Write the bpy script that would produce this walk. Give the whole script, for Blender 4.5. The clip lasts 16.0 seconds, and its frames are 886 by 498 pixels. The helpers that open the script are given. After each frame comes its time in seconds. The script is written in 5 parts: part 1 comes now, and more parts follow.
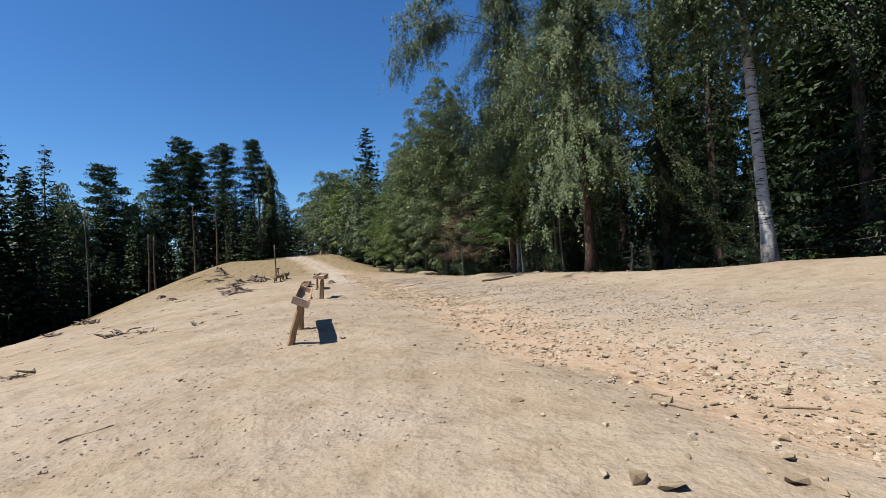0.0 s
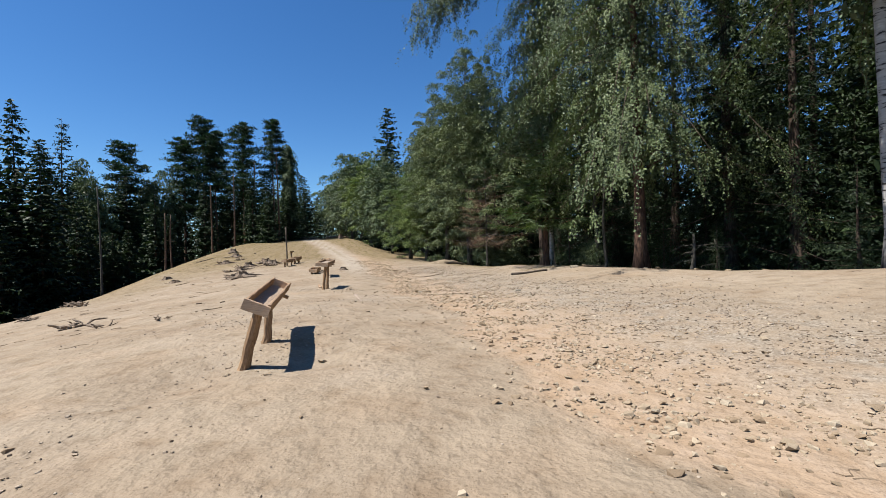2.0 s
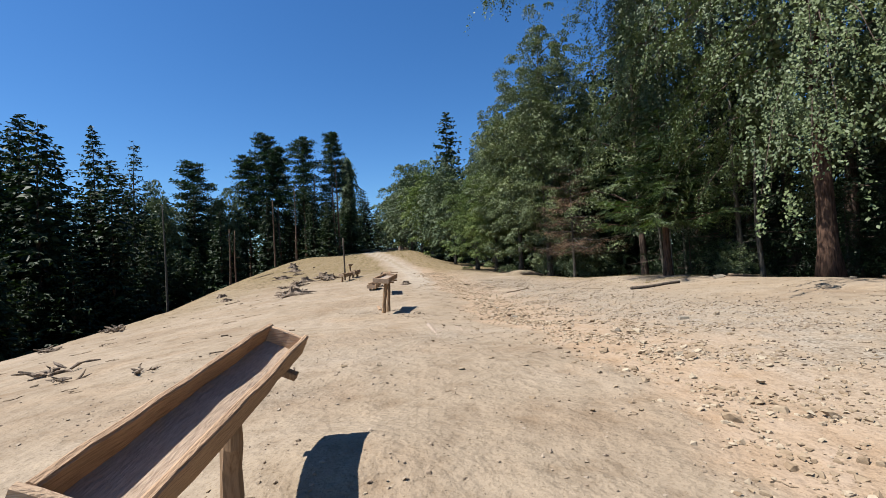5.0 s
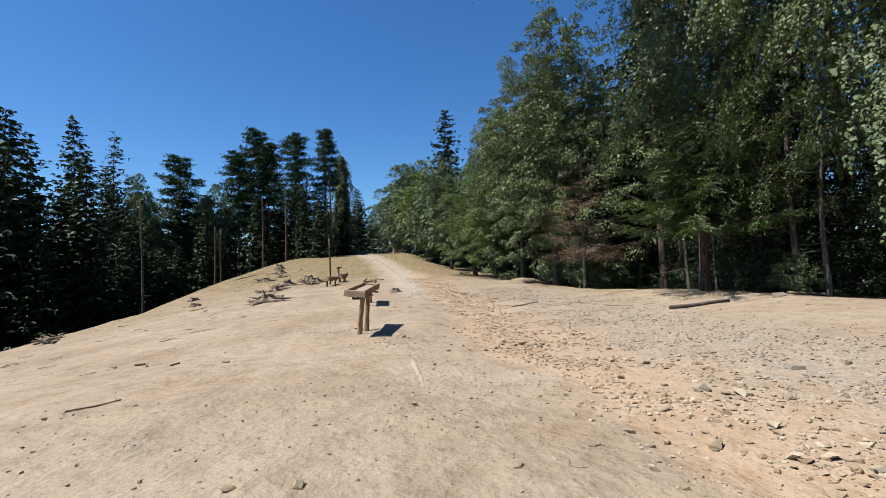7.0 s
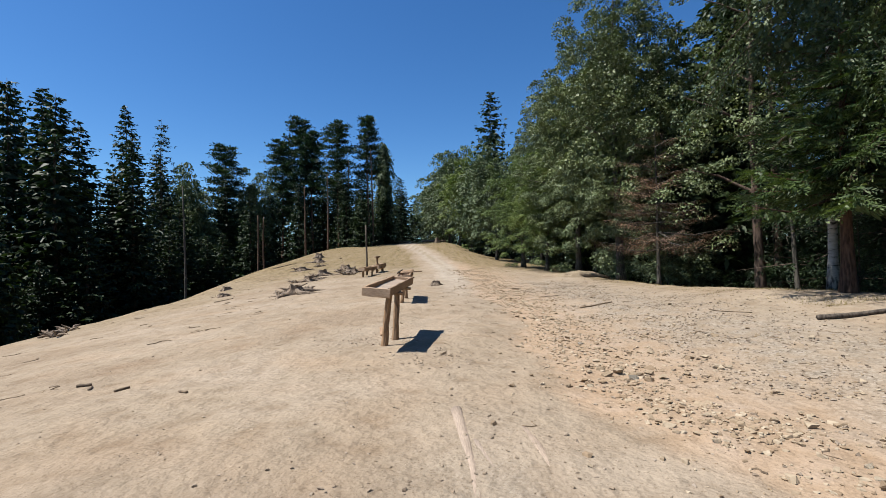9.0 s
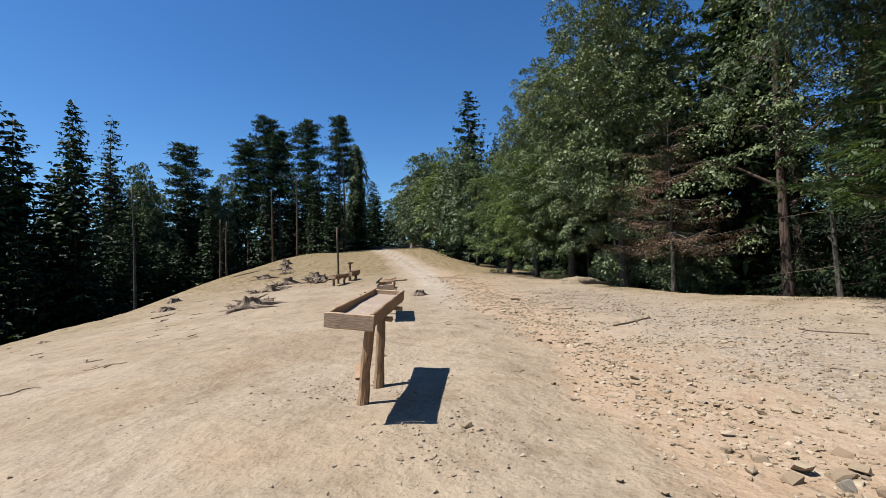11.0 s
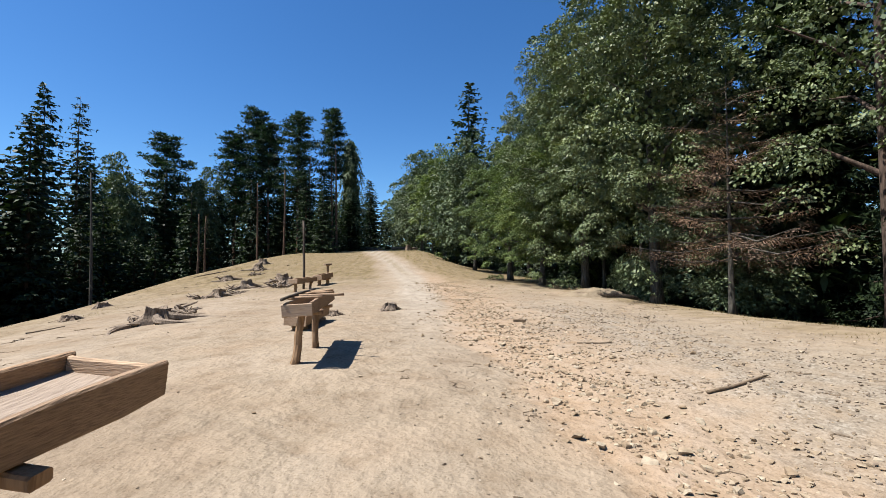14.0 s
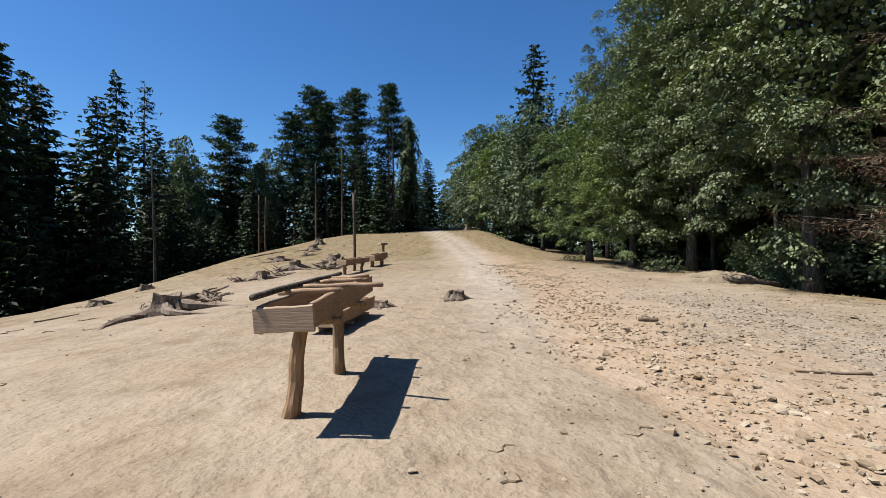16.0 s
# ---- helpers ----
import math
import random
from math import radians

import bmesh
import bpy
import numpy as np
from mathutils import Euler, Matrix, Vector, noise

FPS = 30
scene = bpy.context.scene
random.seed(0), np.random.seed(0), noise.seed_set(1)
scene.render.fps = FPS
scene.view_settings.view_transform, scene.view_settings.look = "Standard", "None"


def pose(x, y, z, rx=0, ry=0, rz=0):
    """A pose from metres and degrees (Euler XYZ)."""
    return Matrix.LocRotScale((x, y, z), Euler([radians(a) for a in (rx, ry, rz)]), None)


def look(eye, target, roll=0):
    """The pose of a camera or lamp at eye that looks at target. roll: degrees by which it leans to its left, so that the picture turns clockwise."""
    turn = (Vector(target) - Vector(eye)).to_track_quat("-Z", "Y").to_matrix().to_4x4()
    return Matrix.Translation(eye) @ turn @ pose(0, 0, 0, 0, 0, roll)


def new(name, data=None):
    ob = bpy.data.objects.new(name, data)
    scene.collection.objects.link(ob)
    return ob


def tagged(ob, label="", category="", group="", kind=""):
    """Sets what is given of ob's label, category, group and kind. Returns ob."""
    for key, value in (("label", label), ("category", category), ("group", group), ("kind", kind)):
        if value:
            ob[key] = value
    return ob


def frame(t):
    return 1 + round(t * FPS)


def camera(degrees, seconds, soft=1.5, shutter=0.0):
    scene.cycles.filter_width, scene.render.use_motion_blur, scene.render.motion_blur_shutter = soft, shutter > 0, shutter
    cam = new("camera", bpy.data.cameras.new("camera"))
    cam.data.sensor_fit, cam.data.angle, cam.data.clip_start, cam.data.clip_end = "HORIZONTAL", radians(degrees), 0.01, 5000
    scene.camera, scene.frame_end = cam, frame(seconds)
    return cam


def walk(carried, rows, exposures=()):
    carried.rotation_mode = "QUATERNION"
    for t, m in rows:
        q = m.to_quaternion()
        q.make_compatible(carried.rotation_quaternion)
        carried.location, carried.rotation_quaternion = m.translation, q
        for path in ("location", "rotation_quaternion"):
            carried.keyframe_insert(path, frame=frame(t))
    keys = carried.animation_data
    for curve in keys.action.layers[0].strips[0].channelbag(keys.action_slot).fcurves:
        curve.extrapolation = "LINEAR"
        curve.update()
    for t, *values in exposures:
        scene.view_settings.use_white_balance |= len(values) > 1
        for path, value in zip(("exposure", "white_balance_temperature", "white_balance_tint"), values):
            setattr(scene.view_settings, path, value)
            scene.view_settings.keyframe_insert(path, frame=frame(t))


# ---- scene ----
cam = camera(88.9, 16.0, 0.65)
METRES, EYE, TILT, LEAN, TURN = 23.8, 1.5, 0.0, 0.0, -16.8
ROWS = [
    (0.0, 0.0, 0.0, 0.0, 0.09, 1.52, 3.32),
    (0.5, 0.0019, 0.0327, -0.0004, -2.07, 2.36, 2.3),
    (1.0, 0.002, 0.0646, 0.0003, -2.29, 1.28, 1.89),
    (1.5, -0.001, 0.0947, 0.0019, 0.06, 1.08, 1.96),
    (2.0, -0.006, 0.1242, 0.0015, 2.65, 0.07, 1.57),
    (2.5, -0.0153, 0.1554, 0.0009, 6.19, -0.46, 0.92),
    (3.0, -0.0253, 0.1845, 0.0019, 8.2, -0.44, 0.77),
    (3.5, -0.0355, 0.2144, 0.0007, 10.72, 0.64, 1.52),
    (4.0, -0.0453, 0.2446, 0.0006, 10.47, 1.11, 2.47),
    (6.5, -0.0766, 0.3943, 0.0048, 9.43, 2.31, 2.58),
    (7.0, -0.0799, 0.4236, 0.0064, 9.5, 2.08, 1.73),
    (7.5, -0.086, 0.4515, 0.0067, 9.59, 1.19, 1.12),
    (8.0, -0.0911, 0.4803, 0.0063, 13.31, 0.85, 1.15),
    (8.5, -0.0976, 0.5097, 0.0058, 14.91, 0.89, 1.12),
    (11.0, -0.1571, 0.6521, 0.0044, 11.51, 1.71, 1.48),
    (11.5, -0.1609, 0.6827, 0.003, 7.5, 1.63, 1.73),
    (12.0, -0.1636, 0.714, 0.0026, 4.35, 1.98, 1.8),
    (12.5, -0.1613, 0.7462, 0.0024, 2.64, 1.7, 1.19),
    (13.0, -0.161, 0.7786, 0.0031, 3.2, 1.61, 0.4),
    (13.5, -0.1644, 0.808, 0.005, 6.65, 0.94, 0.81),
    (14.0, -0.1703, 0.838, 0.005, 11.5, 2.15, 0.16),
    (14.5, -0.1793, 0.8686, 0.0031, 13.55, 3.33, -0.53),
    (15.0, -0.1921, 0.9025, 0.001, 15.01, 2.91, -0.3),
    (15.5, -0.2058, 0.9336, 0.0003, 16.58, 1.36, -0.42),
    (16.0, -0.2187, 0.9647, -0.0001, 18.83, -0.18, 0.36),
]
walk(cam, [(t, pose(0, 0, EYE, TILT, LEAN, TURN) @ pose(METRES * x, METRES * y, METRES * z, 90 + pitch, roll, yaw)) for t, x, y, z, yaw, pitch, roll in ROWS],
     exposures=[(0, 0.98), (1, 1.07), (1.5, 0.93), (2, 1.01), (3, 0.97), (4, 1.00), (6.5, 1.07), (7.2, 1.00), (11.5, 0.97), (12.5, 1.06), (14, 1.15), (15, 1.18), (15.5, 1.13), (16, 0.97)])

# ---- world, sun, exposure ----
SUN_ELEVATION, SUN_FROM = 61.0, (-0.99, -0.12)
world = bpy.data.worlds.new("world")
scene.world = world
world.use_nodes = True
wn = world.node_tree
sky = wn.nodes.new("ShaderNodeTexSky")
sky.sky_type, sky.sun_disc = "NISHITA", False
sky.sun_elevation = radians(SUN_ELEVATION)
sky.sun_rotation = math.atan2(SUN_FROM[0], SUN_FROM[1])
sky.altitude, sky.air_density, sky.dust_density, sky.ozone_density = 600, 1.0, 0.4, 2.0
deep = wn.nodes.new("ShaderNodeHueSaturation")
deep.inputs["Saturation"].default_value = 1.24
wn.links.new(sky.outputs[0], deep.inputs["Color"])
clear = wn.nodes.new("ShaderNodeMix")
clear.data_type, clear.blend_type = "RGBA", "MULTIPLY"
clear.inputs[0].default_value = 1.0
clear.inputs[7].default_value = (0.82, 1.06, 1.27, 1)
wn.links.new(deep.outputs[0], clear.inputs[6])
wn.links.new(clear.outputs[2], wn.nodes["Background"].inputs[0])
wn.nodes["Background"].inputs[1].default_value = 0.056
sun_data = bpy.data.lights.new("sun", "SUN")
sun_data.energy, sun_data.angle, sun_data.color = 4.9, radians(0.5), (1.0, 0.965, 0.91)
sun = new("sun", sun_data)
flat = math.cos(radians(SUN_ELEVATION)) / math.hypot(*SUN_FROM)
sun.matrix_world = look((0, 0, 0), (-SUN_FROM[0] * flat, -SUN_FROM[1] * flat, -math.sin(radians(SUN_ELEVATION))))
sun.location = (-20, -5, 40)


# ---- materials ----
def material(name, colour, roughness=0.85):
    m = bpy.data.materials.new(name)
    m.use_nodes = True
    b = m.node_tree.nodes["Principled BSDF"]
    b.inputs["Base Color"].default_value = (*colour, 1)
    b.inputs["Roughness"].default_value = roughness
    b.inputs["Specular IOR Level"].default_value = 0.25
    return m, m.node_tree.nodes, m.node_tree.links, b


def noise_node(n, l, scale, detail=4.0, stretch=None, space="Object"):
    t = n.new("ShaderNodeTexNoise")
    t.inputs["Scale"].default_value, t.inputs["Detail"].default_value = scale, detail
    c = n.new("ShaderNodeTexCoord")
    if stretch:
        s = n.new("ShaderNodeMapping")
        s.inputs["Scale"].default_value = stretch
        l.new(c.outputs[space], s.inputs["Vector"])
        l.new(s.outputs[0], t.inputs["Vector"])
    else:
        l.new(c.outputs[space], t.inputs["Vector"])
    return t


def ramp(n, l, source, stops):
    r = n.new("ShaderNodeValToRGB")
    e = r.color_ramp.elements
    while len(e) < len(stops):
        e.new(0.5)
    for i, (p, c) in enumerate(stops):
        e[i].position, e[i].color = p, (*c, 1)
    l.new(source, r.inputs[0])
    return r


def mixed(n, l, factor, a, b, mode="MIX"):
    m = n.new("ShaderNodeMix")
    m.data_type, m.blend_type = "RGBA", mode
    for socket, value in ((m.inputs[0], factor), (m.inputs[6], a), (m.inputs[7], b)):
        if isinstance(value, (int, float)):
            socket.default_value = value
        elif isinstance(value, tuple):
            socket.default_value = (*value, 1)
        else:
            l.new(value, socket)
    return m.outputs[2]


def bump(n, l, b, height, strength, distance):
    k = n.new("ShaderNodeBump")
    k.inputs["Strength"].default_value, k.inputs["Distance"].default_value = strength, distance
    l.new(height, k.inputs["Height"])
    l.new(k.outputs[0], b.inputs["Normal"])


def scaled(n, l, a, k, add=0.0):
    m = n.new("ShaderNodeMath")
    m.operation = "MULTIPLY_ADD"
    l.new(a, m.inputs[0])
    m.inputs[1].default_value, m.inputs[2].default_value = k, add
    return m.outputs[0]


def ground_material():
    m, n, l, b = material("bare_ground", (0.27, 0.21, 0.145), 0.95)
    b.inputs["Specular IOR Level"].default_value = 0.1
    big = noise_node(n, l, 0.35, 5)
    mid = noise_node(n, l, 3.0, 6)
    fine = noise_node(n, l, 38.0, 5)
    grit = n.new("ShaderNodeTexVoronoi")
    grit.inputs["Scale"].default_value = 30
    c = n.new("ShaderNodeTexCoord")
    l.new(c.outputs["Object"], grit.inputs["Vector"])
    sand = ramp(n, l, big.outputs[0], [(0.3, (0.200, 0.155, 0.110)), (0.5, (0.234, 0.189, 0.138)), (0.72, (0.264, 0.218, 0.166))])
    patch = ramp(n, l, mid.outputs[0], [(0.3, (0.75, 0.69, 0.63)), (0.47, (0.96, 0.94, 0.92)), (0.7, (1.1, 1.08, 1.05))])
    col = mixed(n, l, 0.8, sand.outputs[0], patch.outputs[0], "MULTIPLY")
    rose = noise_node(n, l, 0.8, 4)
    blush = ramp(n, l, rose.outputs[0], [(0.48, (1, 1, 1)), (0.7, (1.015, 0.975, 0.94))])
    col = mixed(n, l, 1.0, col, blush.outputs[0], "MULTIPLY")
    lane = n.new("ShaderNodeAttribute")
    lane.attribute_name = "track"
    dust = ramp(n, l, mid.outputs[0], [(0.3, (0.258, 0.222, 0.177)), (0.65, (0.328, 0.289, 0.238))])
    attr = n.new("ShaderNodeAttribute")
    attr.attribute_name = "cover"
    sep = n.new("ShaderNodeSeparateColor")
    l.new(attr.outputs["Color"], sep.inputs[0])
    ochre = ramp(n, l, mid.outputs[0], [(0.3, (0.270, 0.184, 0.114)), (0.5, (0.299, 0.214, 0.142)), (0.7, (0.313, 0.234, 0.168))])
    col = mixed(n, l, sep.outputs[1], col, ochre.outputs[0])
    gravel = ramp(n, l, grit.outputs["Color"], [(0.1, (0.118, 0.102, 0.082)), (0.5, (0.214, 0.181, 0.141)), (0.9, (0.287, 0.254, 0.209))])
    col = mixed(n, l, sep.outputs[2], col, gravel.outputs[0])
    grass = ramp(n, l, mid.outputs[0], [(0.3, (0.066, 0.051, 0.020)), (0.48, (0.136, 0.100, 0.047)), (0.7, (0.202, 0.152, 0.082))])
    col = mixed(n, l, sep.outputs[0], col, grass.outputs[0])
    litter = ramp(n, l, mid.outputs[0], [(0.3, (0.025, 0.017, 0.009)), (0.55, (0.060, 0.039, 0.021)), (0.75, (0.086, 0.064, 0.033))])
    col = mixed(n, l, attr.outputs["Alpha"], col, litter.outputs[0])
    speck = ramp(n, l, fine.outputs[0], [(0.27, (0.62, 0.58, 0.53)), (0.43, (0.96, 0.96, 0.96)), (0.62, (1, 1, 1)), (0.74, (1.2, 1.18, 1.16))])
    col = mixed(n, l, 0.75, col, speck.outputs[0], "MULTIPLY")
    col = mixed(n, l, lane.outputs["Fac"], col, dust.outputs[0])
    for size, cut, share in ((46.0, 0.36, 0.6), (120.0, 0.4, 0.5)):
        cells = n.new("ShaderNodeTexVoronoi")
        cells.inputs["Scale"].default_value = size
        l.new(c.outputs["Object"], cells.inputs["Vector"])
        inside = ramp(n, l, cells.outputs["Distance"], [(cut - 0.08, (1, 1, 1)), (cut, (0, 0, 0))])
        sep2 = n.new("ShaderNodeSeparateColor")
        l.new(cells.outputs["Color"], sep2.inputs[0])
        chosen = ramp(n, l, sep2.outputs[0], [(0.66, (0, 0, 0)), (0.7, (1, 1, 1))])
        mask = mixed(n, l, 1.0, inside.outputs[0], chosen.outputs[0], "MULTIPLY")
        tone = ramp(n, l, sep2.outputs[1], [(0.0, (0.5, 0.46, 0.42)), (0.5, (0.85, 0.83, 0.8)), (1.0, (1.3, 1.28, 1.25))])
        spot = mixed(n, l, 1.0, col, tone.outputs[0], "MULTIPLY")
        col = mixed(n, l, scaled(n, l, mask, share), col, spot)
    l.new(col, b.inputs["Base Color"])
    height = n.new("ShaderNodeMath")
    height.operation = "ADD"
    l.new(scaled(n, l, mid.outputs[0], 1.6), height.inputs[0])
    lumps = noise_node(n, l, 11.0, 6)
    rough = n.new("ShaderNodeMath")
    rough.operation = "ADD"
    l.new(scaled(n, l, fine.outputs[0], 0.1), rough.inputs[0])
    l.new(scaled(n, l, lumps.outputs[0], 0.7), rough.inputs[1])
    l.new(rough.outputs[0], height.inputs[1])
    bump(n, l, b, height.outputs[0], 0.75, 0.075)
    return m


def stone_material(name, tones):
    m, n, l, b = material(name, tones[1], 0.9)
    info = n.new("ShaderNodeObjectInfo")
    geo = n.new("ShaderNodeNewGeometry")
    add = n.new("ShaderNodeMath")
    add.operation = "ADD"
    l.new(info.outputs["Random"], add.inputs[0])
    l.new(geo.outputs["Random Per Island"], add.inputs[1])
    wrap = n.new("ShaderNodeMath")
    wrap.operation = "FRACT"
    l.new(add.outputs[0], wrap.inputs[0])
    base = ramp(n, l, wrap.outputs[0], [(0.0, tones[0]), (0.55, tones[1]), (1.0, tones[2])])
    t = noise_node(n, l, 22, 5)
    spots = ramp(n, l, t.outputs[0], [(0.3, (0.7, 0.68, 0.64)), (0.6, (1.05, 1.04, 1.0))])
    l.new(mixed(n, l, 0.8, base.outputs[0], spots.outputs[0], "MULTIPLY"), b.inputs["Base Color"])
    bump(n, l, b, t.outputs[0], 0.5, 0.02)
    return m


def wood_material(name, dark, light, stretch, scale=6.0):
    m, n, l, b = material(name, light, 0.85)
    grain = noise_node(n, l, scale, 7, stretch)
    wear = noise_node(n, l, 2.3, 4)
    info = n.new("ShaderNodeObjectInfo")
    tone = ramp(n, l, info.outputs["Random"], [(0, (0.85, 0.85, 0.87)), (1, (1.1, 1.05, 1.0))])
    g = ramp(n, l, grain.outputs[0], [(0.3, dark), (0.52, light), (0.75, tuple(min(1, c * 1.2) for c in light))])
    w = ramp(n, l, wear.outputs[0], [(0.3, (0.78, 0.76, 0.74)), (0.6, (1.04, 1.02, 1.0))])
    c = mixed(n, l, 0.85, g.outputs[0], w.outputs[0], "MULTIPLY")
    l.new(mixed(n, l, 1.0, c, tone.outputs[0], "MULTIPLY"), b.inputs["Base Color"])
    bump(n, l, b, grain.outputs[0], 0.6, 0.012)
    return m


def bark_material(name, dark, light, stretch=(9, 9, 1.6)):
    m, n, l, b = material(name, light, 0.95)
    grain = noise_node(n, l, 2.2, 7, stretch)
    g = ramp(n, l, grain.outputs[0], [(0.34, dark), (0.62, light)])
    moss = noise_node(n, l, 0.8, 3)
    w = ramp(n, l, moss.outputs[0], [(0.35, (0.7, 0.72, 0.68)), (0.65, (1.1, 1.05, 1.0))])
    l.new(mixed(n, l, 0.7, g.outputs[0], w.outputs[0], "MULTIPLY"), b.inputs["Base Color"])
    bump(n, l, b, grain.outputs[0], 0.9, 0.03)
    return m


def birch_material():
    m, n, l, b = material("birch_bark", (0.396, 0.3828, 0.3564), 0.8)
    scars = noise_node(n, l, 3.2, 5, (1.3, 1.3, 5.5))
    s = ramp(n, l, scars.outputs[0], [(0.36, (0.018, 0.016, 0.015)), (0.43, (0.264, 0.253, 0.238)), (0.7, (0.359, 0.348, 0.327))])
    rough = noise_node(n, l, 9, 5, (1, 1, 0.4))
    dark = ramp(n, l, rough.outputs[0], [(0.4, (0.032, 0.026, 0.024)), (0.56, (0.290, 0.275, 0.253))])
    c = n.new("ShaderNodeTexCoord")
    sep = n.new("ShaderNodeSeparateXYZ")
    l.new(c.outputs["Object"], sep.inputs[0])
    low = ramp(n, l, scaled(n, l, sep.outputs[2], 0.4), [(0.08, (1, 1, 1)), (0.5, (0, 0, 0))])
    l.new(mixed(n, l, low.outputs[0], s.outputs[0], dark.outputs[0]), b.inputs["Base Color"])
    bump(n, l, b, rough.outputs[0], 0.5, 0.02)
    return m


def leaf_material(name, tones, glow, share=0.3, roughness=0.45):
    m, n, l, b = material(name, tones[1], roughness)
    b.inputs["Specular IOR Level"].default_value = 0.22
    geo = n.new("ShaderNodeNewGeometry")
    info = n.new("ShaderNodeObjectInfo")
    r = ramp(n, l, geo.outputs["Random Per Island"], [(0.0, tones[0]), (0.5, tones[1]), (1.0, tones[2])])
    big = noise_node(n, l, 0.45, 3)
    tone = ramp(n, l, big.outputs[0], [(0.35, (0.78, 0.8, 0.8)), (0.65, (1.2, 1.15, 1.0))])
    own = ramp(n, l, info.outputs["Random"], [(0, (0.86, 0.9, 0.95)), (1, (1.12, 1.08, 0.95))])
    c = mixed(n, l, 1.0, r.outputs[0], tone.outputs[0], "MULTIPLY")
    c = mixed(n, l, 1.0, c, own.outputs[0], "MULTIPLY")
    l.new(c, b.inputs["Base Color"])
    t = n.new("ShaderNodeBsdfTranslucent")
    l.new(mixed(n, l, 1.0, c, glow, "MULTIPLY"), t.inputs[0])
    mix = n.new("ShaderNodeMixShader")
    mix.inputs[0].default_value = share
    l.new(b.outputs[0], mix.inputs[1])
    l.new(t.outputs[0], mix.inputs[2])
    l.new(mix.outputs[0], n["Material Output"].inputs[0])
    return m


GROUND = ground_material()
STONE = stone_material("pale_stone", [(0.2000, 0.1440, 0.0936), (0.2720, 0.2120, 0.1472), (0.3360, 0.2800, 0.2088)])
CRUMB = stone_material("earth_crumbs", [(0.1976, 0.1504, 0.1096), (0.2456, 0.1944, 0.1440), (0.2928, 0.2416, 0.1920)])
CHIP = stone_material("stone_chips", [(0.1496, 0.1136, 0.0840), (0.2192, 0.1744, 0.1328), (0.2888, 0.2416, 0.1968)])
GREY_STONE = stone_material("grey_stone", [(0.1272, 0.1072, 0.0864), (0.1912, 0.1664, 0.1336), (0.2608, 0.2312, 0.1912)])
PLANK = wood_material("weathered_plank", (0.2000, 0.1320, 0.0824), (0.2960, 0.2080, 0.1344), (26, 1.4, 26), 6.0)
# Grain across the board; colour brightened to imitate sunlight on the end faces.
LIT_END_PLANK = wood_material("weathered_end_plank", (0.281, 0.200, 0.135), (0.400, 0.297, 0.205), (1.4, 26, 26), 6.0)
PALE_WOOD = wood_material("bleached_wood", (0.2400, 0.1880, 0.1440), (0.2960, 0.2400, 0.1880), (14, 2.0, 14))
POST = wood_material("weathered_post", (0.1672, 0.1032, 0.0576), (0.2728, 0.1824, 0.1080), (12, 12, 1.2), 5.0)
OLD_WOOD = wood_material("grey_stump_wood", (0.0560, 0.0416, 0.0304), (0.1880, 0.1480, 0.1104), (8, 8, 2.0), 4)
TWIG = wood_material("dry_twig", (0.0544, 0.0408, 0.0272), (0.1523, 0.1170, 0.0816), (3, 3, 3))
POLE = bark_material("weathered_pole", (0.0381, 0.0299, 0.0245), (0.1088, 0.0898, 0.0734))
SPRUCE_BARK = bark_material("spruce_bark", (0.0272, 0.0190, 0.0152), (0.0925, 0.0653, 0.0517))
RED_BARK = bark_material("reddish_bark", (0.0288, 0.0160, 0.0104), (0.1104, 0.0648, 0.0456))
PINE_BARK = bark_material("pine_bark", (0.0435, 0.0272, 0.0190), (0.1360, 0.0870, 0.0598))
GREY_BARK = bark_material("grey_bark", (0.0326, 0.0299, 0.0245), (0.0979, 0.0898, 0.0762))
BIRCH_BARK = birch_material()
SPRUCE_LEAF = leaf_material("spruce_needles", [(0.0080, 0.0168, 0.0072), (0.0160, 0.0304, 0.0128), (0.0312, 0.0504, 0.0224)], (1.3, 1.6, 0.6), 0.1, 0.6)
SPRUCE_TIP = leaf_material("fresh_spruce_needles", [(0.0192, 0.0360, 0.0112), (0.0408, 0.0664, 0.0216), (0.0760, 0.1056, 0.0360)], (1.4, 1.6, 0.5), 0.2, 0.5)
PINE_LEAF = leaf_material("pine_needles", [(0.0120, 0.0240, 0.0128), (0.0208, 0.0392, 0.0208), (0.0328, 0.0560, 0.0296)], (1.2, 1.5, 0.7), 0.18, 0.55)
BROAD_LEAF = leaf_material("broad_leaves", [(0.0432, 0.0648, 0.0304), (0.0840, 0.1144, 0.0592), (0.1408, 0.1752, 0.1056)], (1.3, 1.5, 0.6), 0.07, 0.52)
LIGHT_LEAF = leaf_material("light_leaves", [(0.0496, 0.0800, 0.0224), (0.0952, 0.1328, 0.0432), (0.1432, 0.1832, 0.0760)], (1.4, 1.6, 0.5), 0.12, 0.52)
BIRCH_LEAF = leaf_material("birch_leaves", [(0.0456, 0.0688, 0.0312), (0.0768, 0.1064, 0.0552), (0.1120, 0.1456, 0.0808)], (1.4, 1.6, 0.55), 0.1, 0.55)
DEAD_LEAF = leaf_material("dead_needles", [(0.084, 0.052, 0.037), (0.144, 0.095, 0.072), (0.228, 0.167, 0.132)], (1.2, 1.0, 0.8), 0.1, 0.9)
DRY_GRASS = leaf_material("dry_grass_blades", [(0.1109, 0.0958, 0.0403), (0.2016, 0.1613, 0.0806), (0.2621, 0.2167, 0.1260)], (1.1, 1.0, 0.6), 0.25, 0.8)
